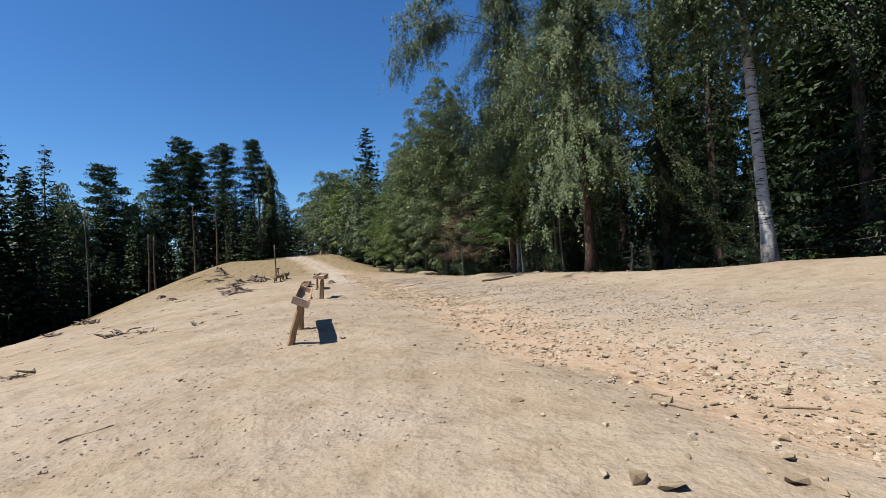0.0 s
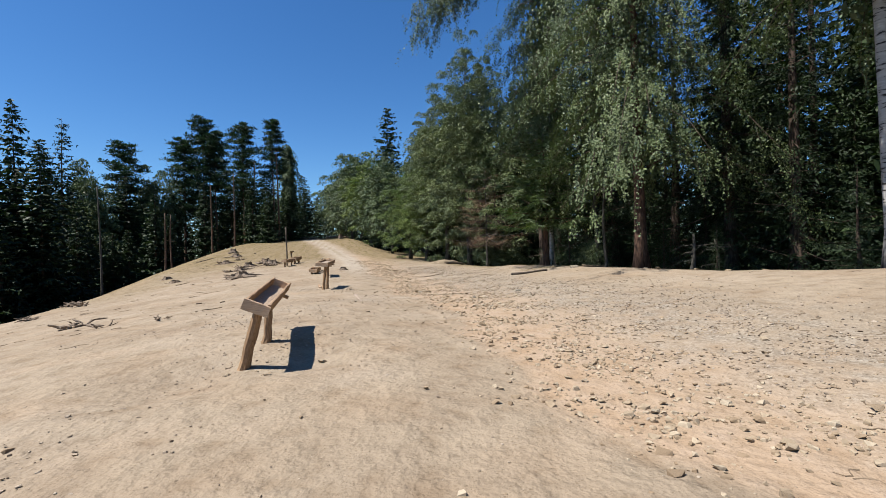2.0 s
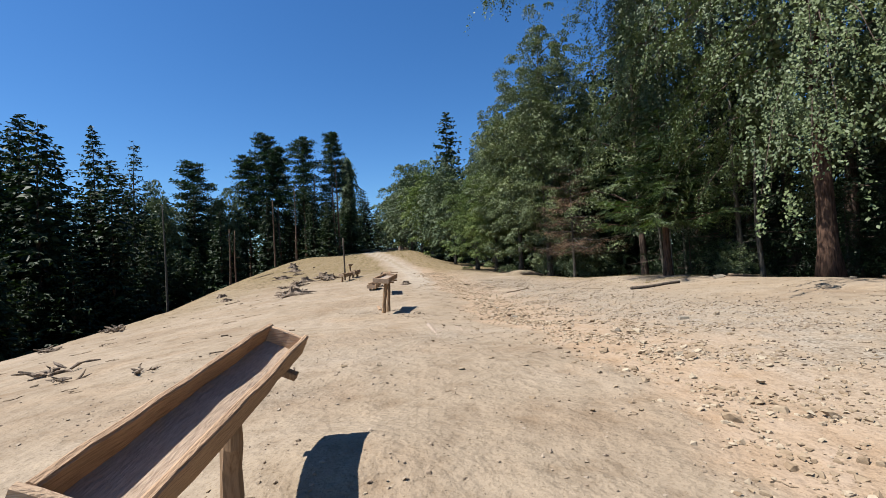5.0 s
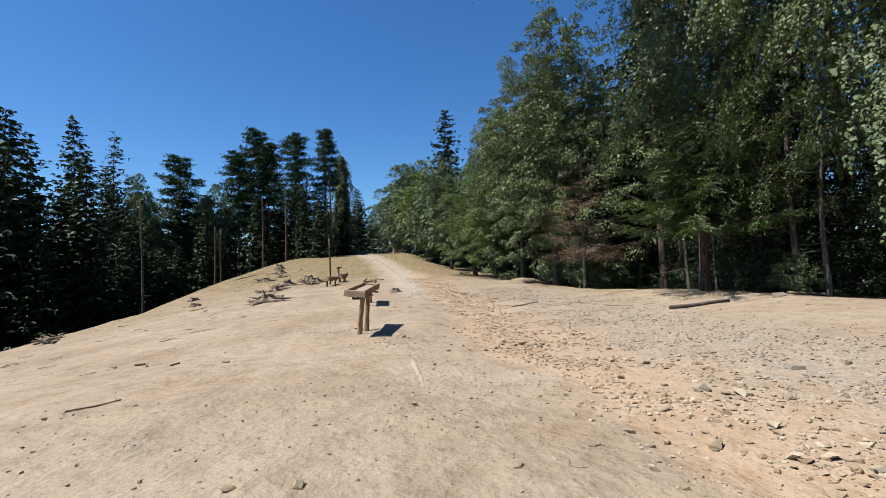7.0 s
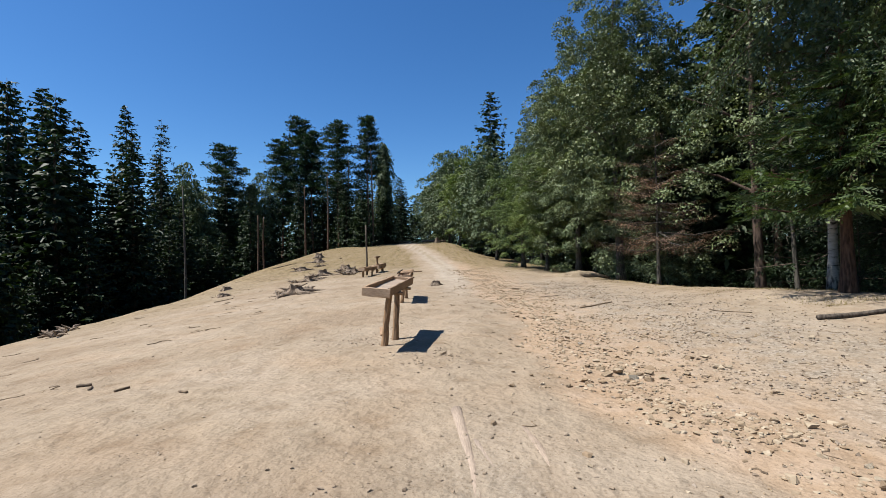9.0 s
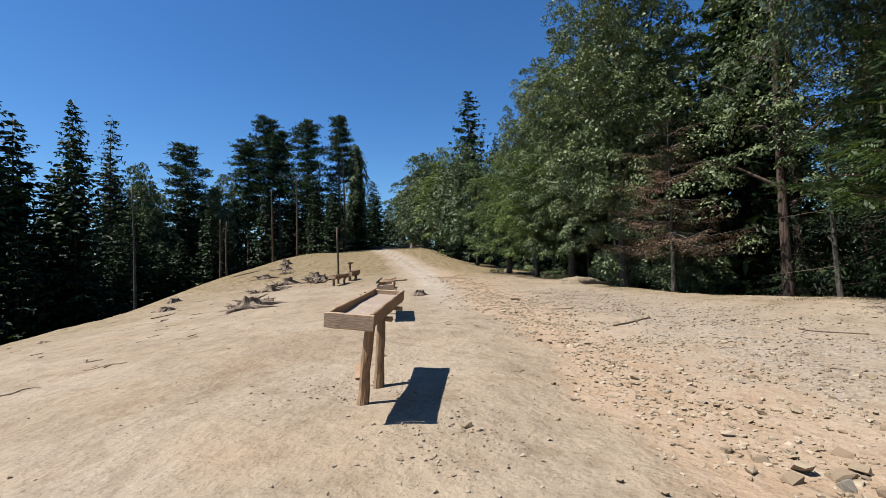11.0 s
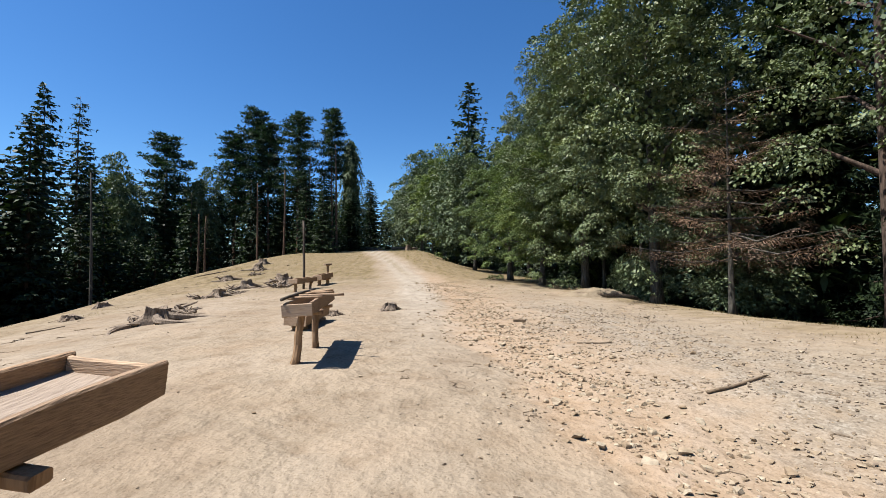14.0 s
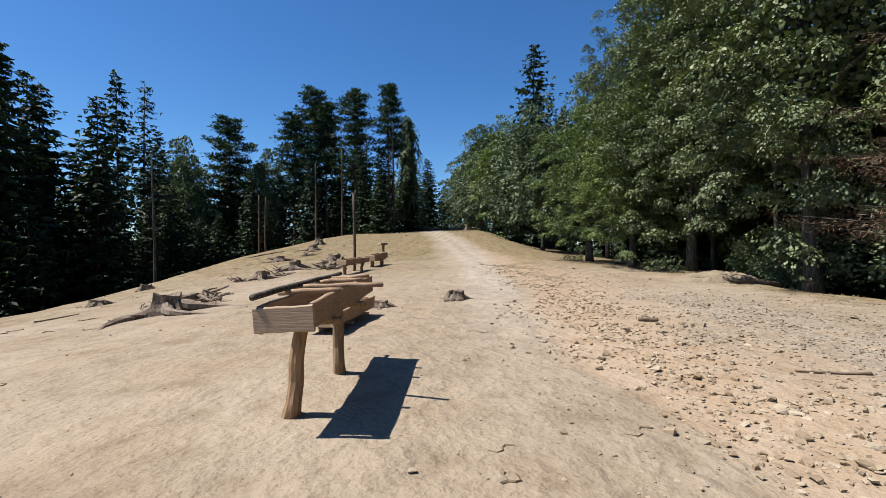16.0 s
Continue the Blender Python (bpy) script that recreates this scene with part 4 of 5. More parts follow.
def trough(near, far, width, depth, roll, legs, label, seed, wall=0.035, bearers=(0.3, 0.7), group="feeding troughs", floor=1.0):
    """A plank trough between two end points (middle of its rim) on posts; legs: foot x, y and head as a share of the length and offset across."""
    rng = random.Random(seed)
    near, far = Vector(near), Vector(far)
    mid = (near + far) / 2
    base = Vector((mid.x, mid.y, z_at(mid.x, mid.y)))
    ob = thing("trough", label, "trough", group, Matrix.Translation(base))
    length = (far - near).length
    along = (far - near).normalized()
    turn = along.to_track_quat("Y", "Z").to_matrix().to_4x4() @ pose(0, 0, 0, 0, roll, 0)
    frame_m = Matrix.Translation(mid - base) @ turn

    def plank(name, place, size, spin=(0, 0, 0), cuts=9, wear=0.006, mat=PLANK):
        b = Build()
        board(b, frame_m @ pose(*place, *spin), *size, rng, cuts, wear)
        return part_mesh(name, b.mesh(name, mat), ob)

    w = width / 2
    plank("bottom_board", (0, 0, -depth * floor + 0.012), (length - 0.03, width - 0.02, 0.026), mat=PALE_WOOD)
    for s in (-1, 1):
        plank("side_board", (s * (w - wall / 2), 0, -depth / 2 + 0.005 * s), (length, depth + 0.02, wall), (0, 90, 0), 10, 0.009)
    plank("end_board", (0, -length / 2 - 0.017, -depth / 2 - 0.004), (width + 0.02, depth + 0.01, 0.032), (0, 90, 90), 5, 0.005, LIT_END_PLANK)
    plank("end_board", (0, length / 2 - 0.035, -depth / 2 - 0.004), (width - 2 * wall - 0.004, depth + 0.004, 0.03), (0, 90, 90), 5, 0.005, LIT_END_PLANK)
    for f in bearers:
        plank("bearer", (0.03, (f - 0.5) * length, -depth - 0.03), (width + 0.06, 0.07, 0.045), (0, 0, 90), 4, 0.006, POST)
    for fx, fy, share, across, r in legs:
        foot = Vector((fx, fy, z_at(fx, fy) - 0.06)) - base
        head = frame_m @ Vector((across, (share - 0.5) * length, -depth - 0.005))
        b = Build()
        pts = [foot.lerp(head, q) + Vector((rng.uniform(-0.012, 0.012), rng.uniform(-0.012, 0.012), 0)) * (1 if 0 < q < 1 else 0) for q in (0, 0.06, 0.22, 0.42, 0.6, 0.8, 1)]
        b.tube(pts, [r * k for k in (1.35, 1.25, 1.05, 0.98, 1.04, 0.95, 0.92)], 9, 0.09, rng)
        part_mesh("leg", b.mesh("leg", POST), ob, "split bark-stripped post")
    return ob, frame_m, length, rng


trough((-0.12, 8.66, 0.965), (-0.04, 10.72, 1.1), 0.3, 0.13, 24, [(-0.40, 9.12, 0.1, 0.02, 0.066), (-0.21, 9.93, 0.56, 0.0, 0.056)],
       "weathered plank feeding trough tilted on two leaning posts", 1, bearers=(0.83,))
trough((0.445, 20.02, 1.175), (0.735, 22.24, 1.248), 0.42, 0.13, 6, [(0.45, 20.86, 0.33, 0.06, 0.054), (0.60, 21.62, 0.7, 0.02, 0.056)],
       "long shallow plank trough on two knotty posts", 2, bearers=(0.36, 0.73), floor=0.68)
trC, mC, lC, rC = trough((0.53, 26.34, 1.13), (0.55, 28.2, 1.19), 0.37, 0.16, -3, [(0.41, 26.74, 0.2, -0.02, 0.055), (0.52, 27.74, 0.68, -0.02, 0.05)],
                         "plank trough on posts with poles laid along and across it", 3, bearers=(0.24, 0.66))
trD, mD, lD, rD = trough((-0.2, 29.5, 0.62), (0.0, 31.2, 0.68), 0.42, 0.17, 4, [(-0.28, 29.8, 0.15, -0.1, 0.06), (-0.05, 29.8, 0.15, 0.1, 0.06), (-0.03, 30.95, 0.85, 0.0, 0.06)],
                         "low weathered plank trough on short posts", 4)
trough((-2.75, 40.3, 1.06), (-2.2, 41.9, 1.12), 0.4, 0.17, 3, [(-2.72, 40.6, 0.12, 0.0, 0.07), (-2.3, 41.6, 0.88, 0.0, 0.06)],
       "short plank trough on two stout posts", 5)
trough((-2.2, 42.9, z_at(-2.2, 42.9) + 0.52), (-1.85, 44.2, z_at(-1.85, 44.2) + 0.56), 0.44, 0.24, -4, [(-2.13, 43.1, 0.12, 0, 0.08), (-1.9, 44.0, 0.88, 0, 0.08)],
       "low dark weathered trough beside the tall pole", 6)
trough((-3.2, 51.05, 1.78), (-2.86, 51.45, 1.8), 0.24, 0.09, 0, [(-3.02, 51.25, 0.5, 0, 0.08)], "small trough on a single post up the slope", 7, bearers=(0.5,))


def pole_part(name, m, a, c, r, rng, parent, mat=POLE):
    b = Build()
    p, q = m @ Vector(a), m @ Vector(c)
    b.tube([p.lerp(q, k) + Vector((rng.uniform(-0.008, 0.008), 0, rng.uniform(-0.008, 0.008))) for k in (0, 0.2, 0.4, 0.6, 0.8, 1)], [r, r, r * 0.96, r * 0.95, r * 0.9, r * 0.85], 8, 0.08, rng)
    part_mesh(name, b.mesh(name, mat, True), parent)


pole_part("rail", mC, (-0.19, -lC / 2 - 0.04, 0.07), (-0.17, lC / 2 + 0.1, 0.05), 0.023, rC, trC)
for y, tilt in ((-0.42, 0.02), (-0.12, -0.05), (0.28, 0.03), (0.62, -0.02)):
    pole_part("cross_slat", mC, (-0.24, y, 0.03), (0.23 if y != -0.12 else 0.5, y + tilt, 0.03), 0.022, rC, trC, PLANK)
for y in (-0.3, 0.35):
    pole_part("cross_slat", mD, (-0.26, y, 0.03), (0.25, y + 0.04, 0.03), 0.022, rD, trD, PLANK)


# ---- pole, stumps, logs ----
def single(name, b, mat, x, y, label, category, group="", smooth=True, turn=0.0, z=None):
    ob = new(name, b.mesh(name, mat, smooth))
    ob.matrix_basis = pose(x, y, z_at(x, y) if z is None else z, 0, 0, turn)
    return tagged(ob, label, category, group)


b, rng = Build(), random.Random(3)
b.tube([(0, 0, -0.2), (0.01, 0, 0.8), (0, 0.01, 1.6), (-0.01, 0, 2.4), (-0.03, 0, 3.2)], [0.062, 0.06, 0.058, 0.056, 0.052], 8, 0.07, rng)
single("pole", b, POLE, -2.66, 42.0, "tall bare weathered pole standing by the troughs", "pole")


def stump(x, y, r, h, roots, seed, label="grey weathered tree stump with spreading roots", reach=1.0, hollow=True, group="tree stumps"):
    rng = random.Random(seed)
    ob = thing("stump", label, "stump", group, pose(x, y, z_at(x, y)))
    b = Build()
    sides, rows = 16, 7
    verts, faces = [], []
    phase = [rng.uniform(0, 6.28) for _ in range(3)]
    for i in range(rows):
        u = i / (rows - 1)
        for s in range(sides):
            a = 6.2832 * s / sides
            lobe = 1 + (0.16 + 0.25 * (1 - u)) * math.sin(4 * a + phase[0]) * 0.6 + 0.1 * math.sin(7 * a + phase[1])
            rr = r * lobe * (0.98 + 0.55 * (1 - u) ** 3)
            top = h * (0.74 + 0.1 * math.sin(2 * a + phase[2]) + rng.uniform(-0.07, 0.09)) if i == rows - 1 else h * u * 0.85
            verts.append((rr * math.cos(a), rr * math.sin(a), top - (0.12 if i == 0 else 0)))
    for i in range(rows - 1):
        for s in range(sides):
            t = (s + 1) % sides
            faces.append((i * sides + s, i * sides + t, (i + 1) * sides + t, (i + 1) * sides + s))
    k = len(verts)
    for s in range(sides):
        p = verts[(rows - 1) * sides + s]
        verts.append((p[0] * 0.62, p[1] * 0.62, p[2] - h * rng.uniform(0.02, 0.1)))
    verts.append((0, 0, h * (0.4 if hollow else 0.75)))
    for s in range(sides):
        t = (s + 1) % sides
        faces.append(((rows - 1) * sides + s, (rows - 1) * sides + t, k + t, k + s))
        faces.append((k + s, k + t, k + sides))
    b.add(verts, faces)
    part_mesh("body", b.mesh("body", OLD_WOOD), ob)
    for j in range(roots):
        a = 6.2832 * j / roots + rng.uniform(-0.4, 0.4)
        length = reach * rng.uniform(0.6, 1.5)
        pts, rad = [], []
        for q in range(7):
            u = q / 6
            aa = a + 0.35 * math.sin(3 * u + j)
            d = r * 0.7 + length * u
            px, py = d * math.cos(aa), d * math.sin(aa)
            gz = z_at(x + px, y + py) - z_at(x, y)
            pts.append((px, py, gz + h * 0.34 * (1 - u) ** 4 + 0.02 * math.sin(7 * u + j) - 0.02 * u))
            rad.append(r * 0.36 * (1 - u) + 0.018)
        rb = Build()
        rb.tube(pts, rad, 7, 0.15, rng)
        part_mesh("root", rb.mesh("root", OLD_WOOD), ob)
    return ob


def root_tangle(x, y, size, seed, label="tangle of torn roots lying on bare ground", count=16):
    rng = random.Random(seed)
    ob = thing("root_tangle", label, "roots", "torn roots", pose(x, y, z_at(x, y)))
    for _ in range(count):
        a, l = rng.uniform(0, 6.28), size * rng.uniform(0.3, 0.75)
        e = max(-0.1, rng.gauss(0.3, 0.3))
        p = Vector((rng.uniform(-0.4, 0.4) * size, rng.uniform(-0.35, 0.35) * size, rng.uniform(0.0, 0.14) * size))
        d = Vector((math.cos(a) * math.cos(e), math.sin(a) * math.cos(e), math.sin(e) * 0.7))
        side = Vector((-d.y, d.x, 0.2)) * rng.uniform(-0.7, 0.7)
        r0 = size * rng.uniform(0.025, 0.07)
        b = Build()
        b.tube([p - d * l * 0.25, p + d * l * 0.15 + side * l * 0.3, p + d * l * 0.45 + side * l * 0.2, p + d * l * 0.75 - side * l * 0.15], [r0 * 0.5, r0, r0 * 0.75, r0 * 0.35], 6, 0.15, rng)
        part_mesh("root", b.mesh("root", OLD_WOOD, False), ob)
    return ob


stump(-4.5, 32.8, 0.27, 0.52, 6, 11, reach=1.1)
root_tangle(-5.3, 35.7, 1.1, 12)
root_tangle(-4.4, 34.4, 0.7, 13)
stump(-6.1, 41.0, 0.24, 0.42, 6, 14, reach=0.8)
root_tangle(-6.9, 40.6, 0.7, 15)
stump(-6.0, 44.3, 0.26, 0.5, 6, 16, reach=0.9)
root_tangle(-5.1, 46.8, 1.2, 17)
stump(-5.0, 47.4, 0.3, 0.55, 5, 18)
root_tangle(-6.6, 44.0, 0.8, 61)
root_tangle(-9.4, 50.5, 0.8, 62)
root_tangle(-5.6, 41.8, 0.7, 63)
root_tangle(-5.2, 33.6, 0.8, 64)
root_tangle(-9.0, 56.0, 0.9, 65)
stump(-8.8, 49.5, 0.25, 0.4, 5, 19)
root_tangle(-8.2, 52.5, 0.9, 20)
stump(-9.3, 57.0, 0.3, 0.5, 5, 21)
stump(-10.7, 63.0, 0.3, 0.6, 4, 22)
stump(1.57, 33.2, 0.17, 0.27, 4, 23, "small split tree stump on trampled ground", 0.3, False)
stump(0.15, 32.1, 0.13, 0.16, 4, 24, "small splintered stump behind the troughs", 0.3)
stump(-4.1, 44.6, 0.32, 0.5, 5, 26)
root_tangle(-4.0, 43.2, 1.0, 27)
root_tangle(-6.1, 17.4, 0.85, 28)
root_tangle(-4.75, 15.7, 0.45, 29, count=9)
root_tangle(-3.2, 15.1, 0.4, 30, count=8)
root_tangle(-11.1, 24.6, 0.7, 31)
root_tangle(-11.0, 28.2, 0.9, 32)
root_tangle(-5.6, 11.2, 0.5, 33)
root_tangle(-12.2, 30.2, 0.9, 34)
stump(-9.5, 37.0, 0.2, 0.25, 4, 35, reach=0.5)
stump(-11.5, 42.0, 0.22, 0.3, 4, 36, reach=0.5)


def log(a, c, r, seed, label, mat=OLD_WOOD, lift=0.7, name="log", category="log", bend=0.03):
    """A log or stick from one place to another, lying on the ground."""
    rng = random.Random(seed)
    b = Build()
    x, y = (a[0] + c[0]) / 2, (a[1] + c[1]) / 2
    n = 7
    pts, rad = [], []
    za, zc = z_at(*a) + r * lift, z_at(*c) + r * lift
    for i in range(n):
        u = i / (n - 1)
        w = math.sin(3.1 * u + seed) * bend
        px, py = a[0] + (c[0] - a[0]) * u - (c[1] - a[1]) * w, a[1] + (c[1] - a[1]) * u + (c[0] - a[0]) * w
        pts.append((px - x, py - y, z_at(px, py) + r * lift - z_at(x, y)))
        rad.append(r * (1 - 0.3 * u) * rng.uniform(0.88, 1.08))
    b.tube(pts, rad, 9 if r > 0.03 else 6, 0.1, rng)
    return single(name, b, mat, x, y, label, category, "fallen wood")


log((8.3, 20.95), (9.95, 21.0), 0.055, 1, "cracked dark log lying on the ground", POLE, lift=0.8)
log((11.7, 20.9), (13.6, 21.2), 0.05, 2, "fallen pole in the shade of the wood", TWIG)
log((5.32, 25.1), (6.27, 25.38), 0.022, 3, "bark-covered stick lying on gravel", TWIG, 1.0, "stick", "stick")
log((7.65, 23.05), (7.9, 22.2), 0.013, 4, "thin crooked branch on pale ground", TWIG, 1.0, "stick", "stick", 0.12)
log((1.49, 17.3), (1.5, 15.35), 0.07, 6, "bleached log worn flush with the earth", PALE_WOOD, -0.68, bend=0.012)
log((1.58, 16.6), (1.84, 15.0), 0.07, 7, "bleached log worn flush with the earth", PALE_WOOD, -0.84, bend=0.012)
log((2.0, 16.9), (2.16, 14.2), 0.08, 8, "bleached log worn flush with the earth", PALE_WOOD, -0.84, bend=0.012)
log((-2.55, 15.9), (-2.15, 16.25), 0.012, 9, "dry stick lying on bare sand", TWIG, 1.0, "stick", "stick")
log((-8.5, 33.9), (-7.9, 34.5), 0.02, 10, "dry branch lying on the slope", TWIG, 1.0, "stick", "stick")
log((-12.3, 52.5), (-11.3, 57.0), 0.045, 11, "long grey pole lying along the wood edge", OLD_WOOD, 0.6)
log((-9.5, 99.5), (-3.2, 101.0), 0.28, 12, "large fallen trunk across the crest", OLD_WOOD, 1.2)
log((-4.5, 102.0), (-1.5, 99.0), 0.22, 13, "fallen trunk beside the track", OLD_WOOD, 1.1)
log((0.2, 100.5), (4.8, 101.5), 0.25, 14, "fallen trunk beside the track", OLD_WOOD, 1.1)
stump(3.1, 99, 0.35, 1.1, 3, 50, "tall pale stump where the track tops the crest", 0.4, False)
log((5.55, 27.9), (5.0, 28.1), 0.016, 15, "dry stick among stones", TWIG, 1.0, "stick", "stick")
log((4.55, 30.9), (4.85, 30.88), 0.038, 16, "short dark chunk of wood on the gravel", TWIG, 0.9)
b = Build()
board(b, pose(0, 0, 0.03, 12, 0, 8), 0.42, 0.1, 0.025, random.Random(9), 4)
single("plank_offcut", b, PLANK, 0.3, 22.15, "short plank offcut beside the trough post", "plank", "fallen wood", False)
for x, y, turn, r in ((-3.6, 19.4, 0.3, 0.026), (-3.3, 19.2, 1.9, 0.02), (-2.76, 18.9, 0.9, 0.022), (-1.6, 18.4, 2.5, 0.018)):
    log((x, y), (x + 0.17 * math.cos(turn), y + 0.17 * math.sin(turn)), r, 30 + int(turn * 10), "short chunk of dark wood on bare ground", TWIG, 0.7)
log((4.0, 3.1), (4.3, 2.85), 0.013, 18, "dry grey stick among stones", TWIG, 0.9, "stick", "stick")
log((3.1, 3.55), (3.25, 3.3), 0.013, 19, "dry grey stick among stones", TWIG, 0.9, "stick", "stick")
log((-2.35, 5.3), (-2.05, 5.6), 0.011, 20, "half-buried root in the sand", TWIG, 0.2, "stick", "stick", 0.16)


# earth bank with a broken edge
b, rng = Build(), random.Random(5)
cols, rows = 22, 12
verts = []
for i in range(cols):
    for j in range(rows):
        u, v = i / (cols - 1) * 2 - 1, j / (rows - 1) * 2 - 1
        px, py = u * 1.6, v * 0.9 + 0.25 * u
        e = max(0.0, 1 - u * u) * (max(0.0, 1 - v * v)) ** 0.35 if v < 0.2 else max(0.0, 1 - u * u) * max(0.0, 1 - v * v)
        verts.append((px, py, z_at(9.7 + px, 37.8 + py) - z_at(9.7, 37.8) + 0.32 * e - 0.03 + rng.uniform(-0.05, 0.05) * e))
b.add(verts, [(i * rows + j, (i + 1) * rows + j, (i + 1) * rows + j + 1, i * rows + j + 1) for i in range(cols - 1) for j in range(rows - 1)])
bank = single("earth_bank", b, GROUND, 9.7, 37.8, "low bank of bare earth with a broken edge", "bank")
layer = bank.data.attributes.new("cover", "FLOAT_COLOR", "POINT")
layer.data.foreach_set("color", [0.25, 0.0, 0.2, 0.0] * len(bank.data.vertices))
# Added log: its dark wood stands in for shade under the bank's edge.
log((8.6, 37.1), (10.9, 36.9), 0.1, 21, "added dark log standing in for the shaded undercut of the bank", TWIG, 0.8)


# ---- stones ----
def stone_mesh(seed, flat=0.6):
    r = random.Random(seed)
    bm = bmesh.new()
    for _ in range(11):
        v = Vector((r.uniform(-1, 1), r.uniform(-1, 1), r.uniform(-1, 1)))
        v = v / max(abs(v.x), abs(v.y), abs(v.z)) * r.uniform(0.75, 1.0)
        bm.verts.new((v.x, v.y * 0.72, v.z * flat))
    bmesh.ops.convex_hull(bm, input=bm.verts)
    loose = [v for v in bm.verts if not v.link_faces]
    bmesh.ops.delete(bm, geom=loose, context="VERTS")
    bmesh.ops.recalc_face_normals(bm, faces=bm.faces)
    return bm


def to_arrays(bm):
    bm.verts.index_update()
    co = np.array([tuple(v.co) for v in bm.verts])
    tri = np.array([[v.index for v in f.verts] for f in bm.faces])
    bm.free()
    return co, tri


SHAPES = [to_arrays(stone_mesh(100 + k, (0.4, 0.55, 0.7)[k % 3])) for k in range(14)]


def stone_place(r):
    """Where a stone of the stony strip lies: x, y and size."""
    y = -1 + 46 * r.random() ** 1.15
    near = r.random()
    if near < 0.5:
        x = 4.0 + r.gauss(0, 0.55) + float(lip(y))
    elif near < 0.72:
        x = 4.7 + r.gauss(0, 1.0)
    elif near < 0.97:
        x = 6.3 + r.gauss(0, 1.6)
    else:
        x = r.uniform(-6, 9)
    size = (0.009 + 0.03 * r.random() ** 2.0 + (0.04 * r.random() if r.random() < 0.08 else 0)) * (1 if near < 0.7 else 0.7)
    return x, y, size


r = random.Random(77)
meshes = []
for co, tri in SHAPES:
    me = bpy.data.meshes.new("stone")
    me.from_pydata([tuple(v) for v in co], [], [tuple(t) for t in tri])
    me.materials.append(STONE)
    meshes.append(me)
grey = []
for co, tri in SHAPES[:4]:
    me = bpy.data.meshes.new("stone")
    me.from_pydata([tuple(v) for v in co], [], [tuple(t) for t in tri])
    me.materials.append(GREY_STONE)
    grey.append(me)


def stone(x, y, size, mesh, label, turn, tilt=0.0, sink=0.15):
    ob = new("stone", mesh)
    ob.matrix_basis = Matrix.LocRotScale((x, y, z_at(x, y) + size * (0.36 - sink)), Euler((tilt, 0, turn)), (size, size, size * 0.9))
    return tagged(ob, label, "stone", "stones on the ground")


PALE = "pale angular stone lying on sandy ground"
def pale_stones(places, first):
    for k, (x, y, s) in enumerate(places, first):
        stone(x, y, s * 0.75, meshes[k % 14], PALE, k * 1.7, 0.2 * math.sin(k))


# first stretch
pale_stones([(1.91, 4.11, 0.09), (2.18, 5.08, 0.055), (2.81, 5.29, 0.075), (2.04, 4.77, 0.07), (4.3, 4.82, 0.08), (3.38, 4.5, 0.08), (3.2, 4.35, 0.07), (3, 4.6, 0.06), (1.89, 2.37, 0.1), (1.99, 2.21, 0.12), (1.74, 2.5, 0.06), (2.62, 2.72, 0.07), (2.97, 2.23, 0.09), (2.71, 2.01, 0.1), (2.83, 1.88, 0.09), (5, 4.55, 0.09), (5.35, 4.9, 0.07)], 0)
# before the second trough
pale_stones([(-0.04, 8.6, 0.075), (0.59, 8.95, 0.09), (-0.55, 8.96, 0.05), (-0.2, 8.9, 0.04), (3.46, 9, 0.07), (3.2, 8.8, 0.06), (3.3, 7.5, 0.07), (3.4, 7.3, 0.06), (3.7, 9.6, 0.05)], 17)
# middle of the stony strip
pale_stones([(4.5, 14.9, 0.11), (4.8, 14.6, 0.13), (4.3, 14.2, 0.09), (5.1, 14.3, 0.08), (3.7, 13.6, 0.1), (4.1, 13.2, 0.08), (3.6, 12.6, 0.09), (4.4, 12.7, 0.1), (2, 13.4, 0.07), (1.5, 12.8, 0.06), (0.5, 13.3, 0.06), (0.06, 13.3, 0.06), (1.35, 14.9, 0.06), (1.8, 16.9, 0.06)], 26)
# heap beside the track
pale_stones([(4.74, 20.12, 0.13), (1.45, 19.95, 0.075), (3.73, 21.35, 0.09), (3.5, 20.8, 0.08), (3.9, 21, 0.07), (3.9, 21.6, 0.12), (3.6, 19.2, 0.1), (3.75, 19, 0.12), (3.95, 18.9, 0.14), (4.15, 18.95, 0.11), (3.55, 18.85, 0.09), (4.3, 19.2, 0.1), (3.35, 19, 0.08), (4, 18.6, 0.1), (4.9, 19.1, 0.06), (5.2, 18.9, 0.07)], 40)
# wood edge
pale_stones([(8.9, 22.4, 0.07), (10.3, 21.5, 0.09), (10.6, 21.9, 0.07), (12.2, 12.6, 0.16), (12.6, 14.2, 0.13), (11.8, 16.3, 0.16), (12.1, 17.3, 0.12), (11.6, 14.4, 0.12)], 56)
# far end
pale_stones([(5.3, 30.4, 0.09), (4.4, 26.5, 0.08), (4.1, 26.3, 0.07), (3.8, 28, 0.06), (4.6, 28.8, 0.08), (4.3, 27.4, 0.08), (4, 25.4, 0.07), (4.5, 25, 0.08), (3.3, 26.6, 0.06), (-7.9, 60.5, 0.25)], 64)
# loose along the strip
r = random.Random(78)
pale_stones([(3.9 + r.gauss(0, 0.6) + float(lip(y)) if k % 3 else 5.6 + r.gauss(0, 1.3), y, r.uniform(0.035, 0.09)) for k, y in enumerate([r.uniform(0.5, 31) for _ in range(150)])], 74)
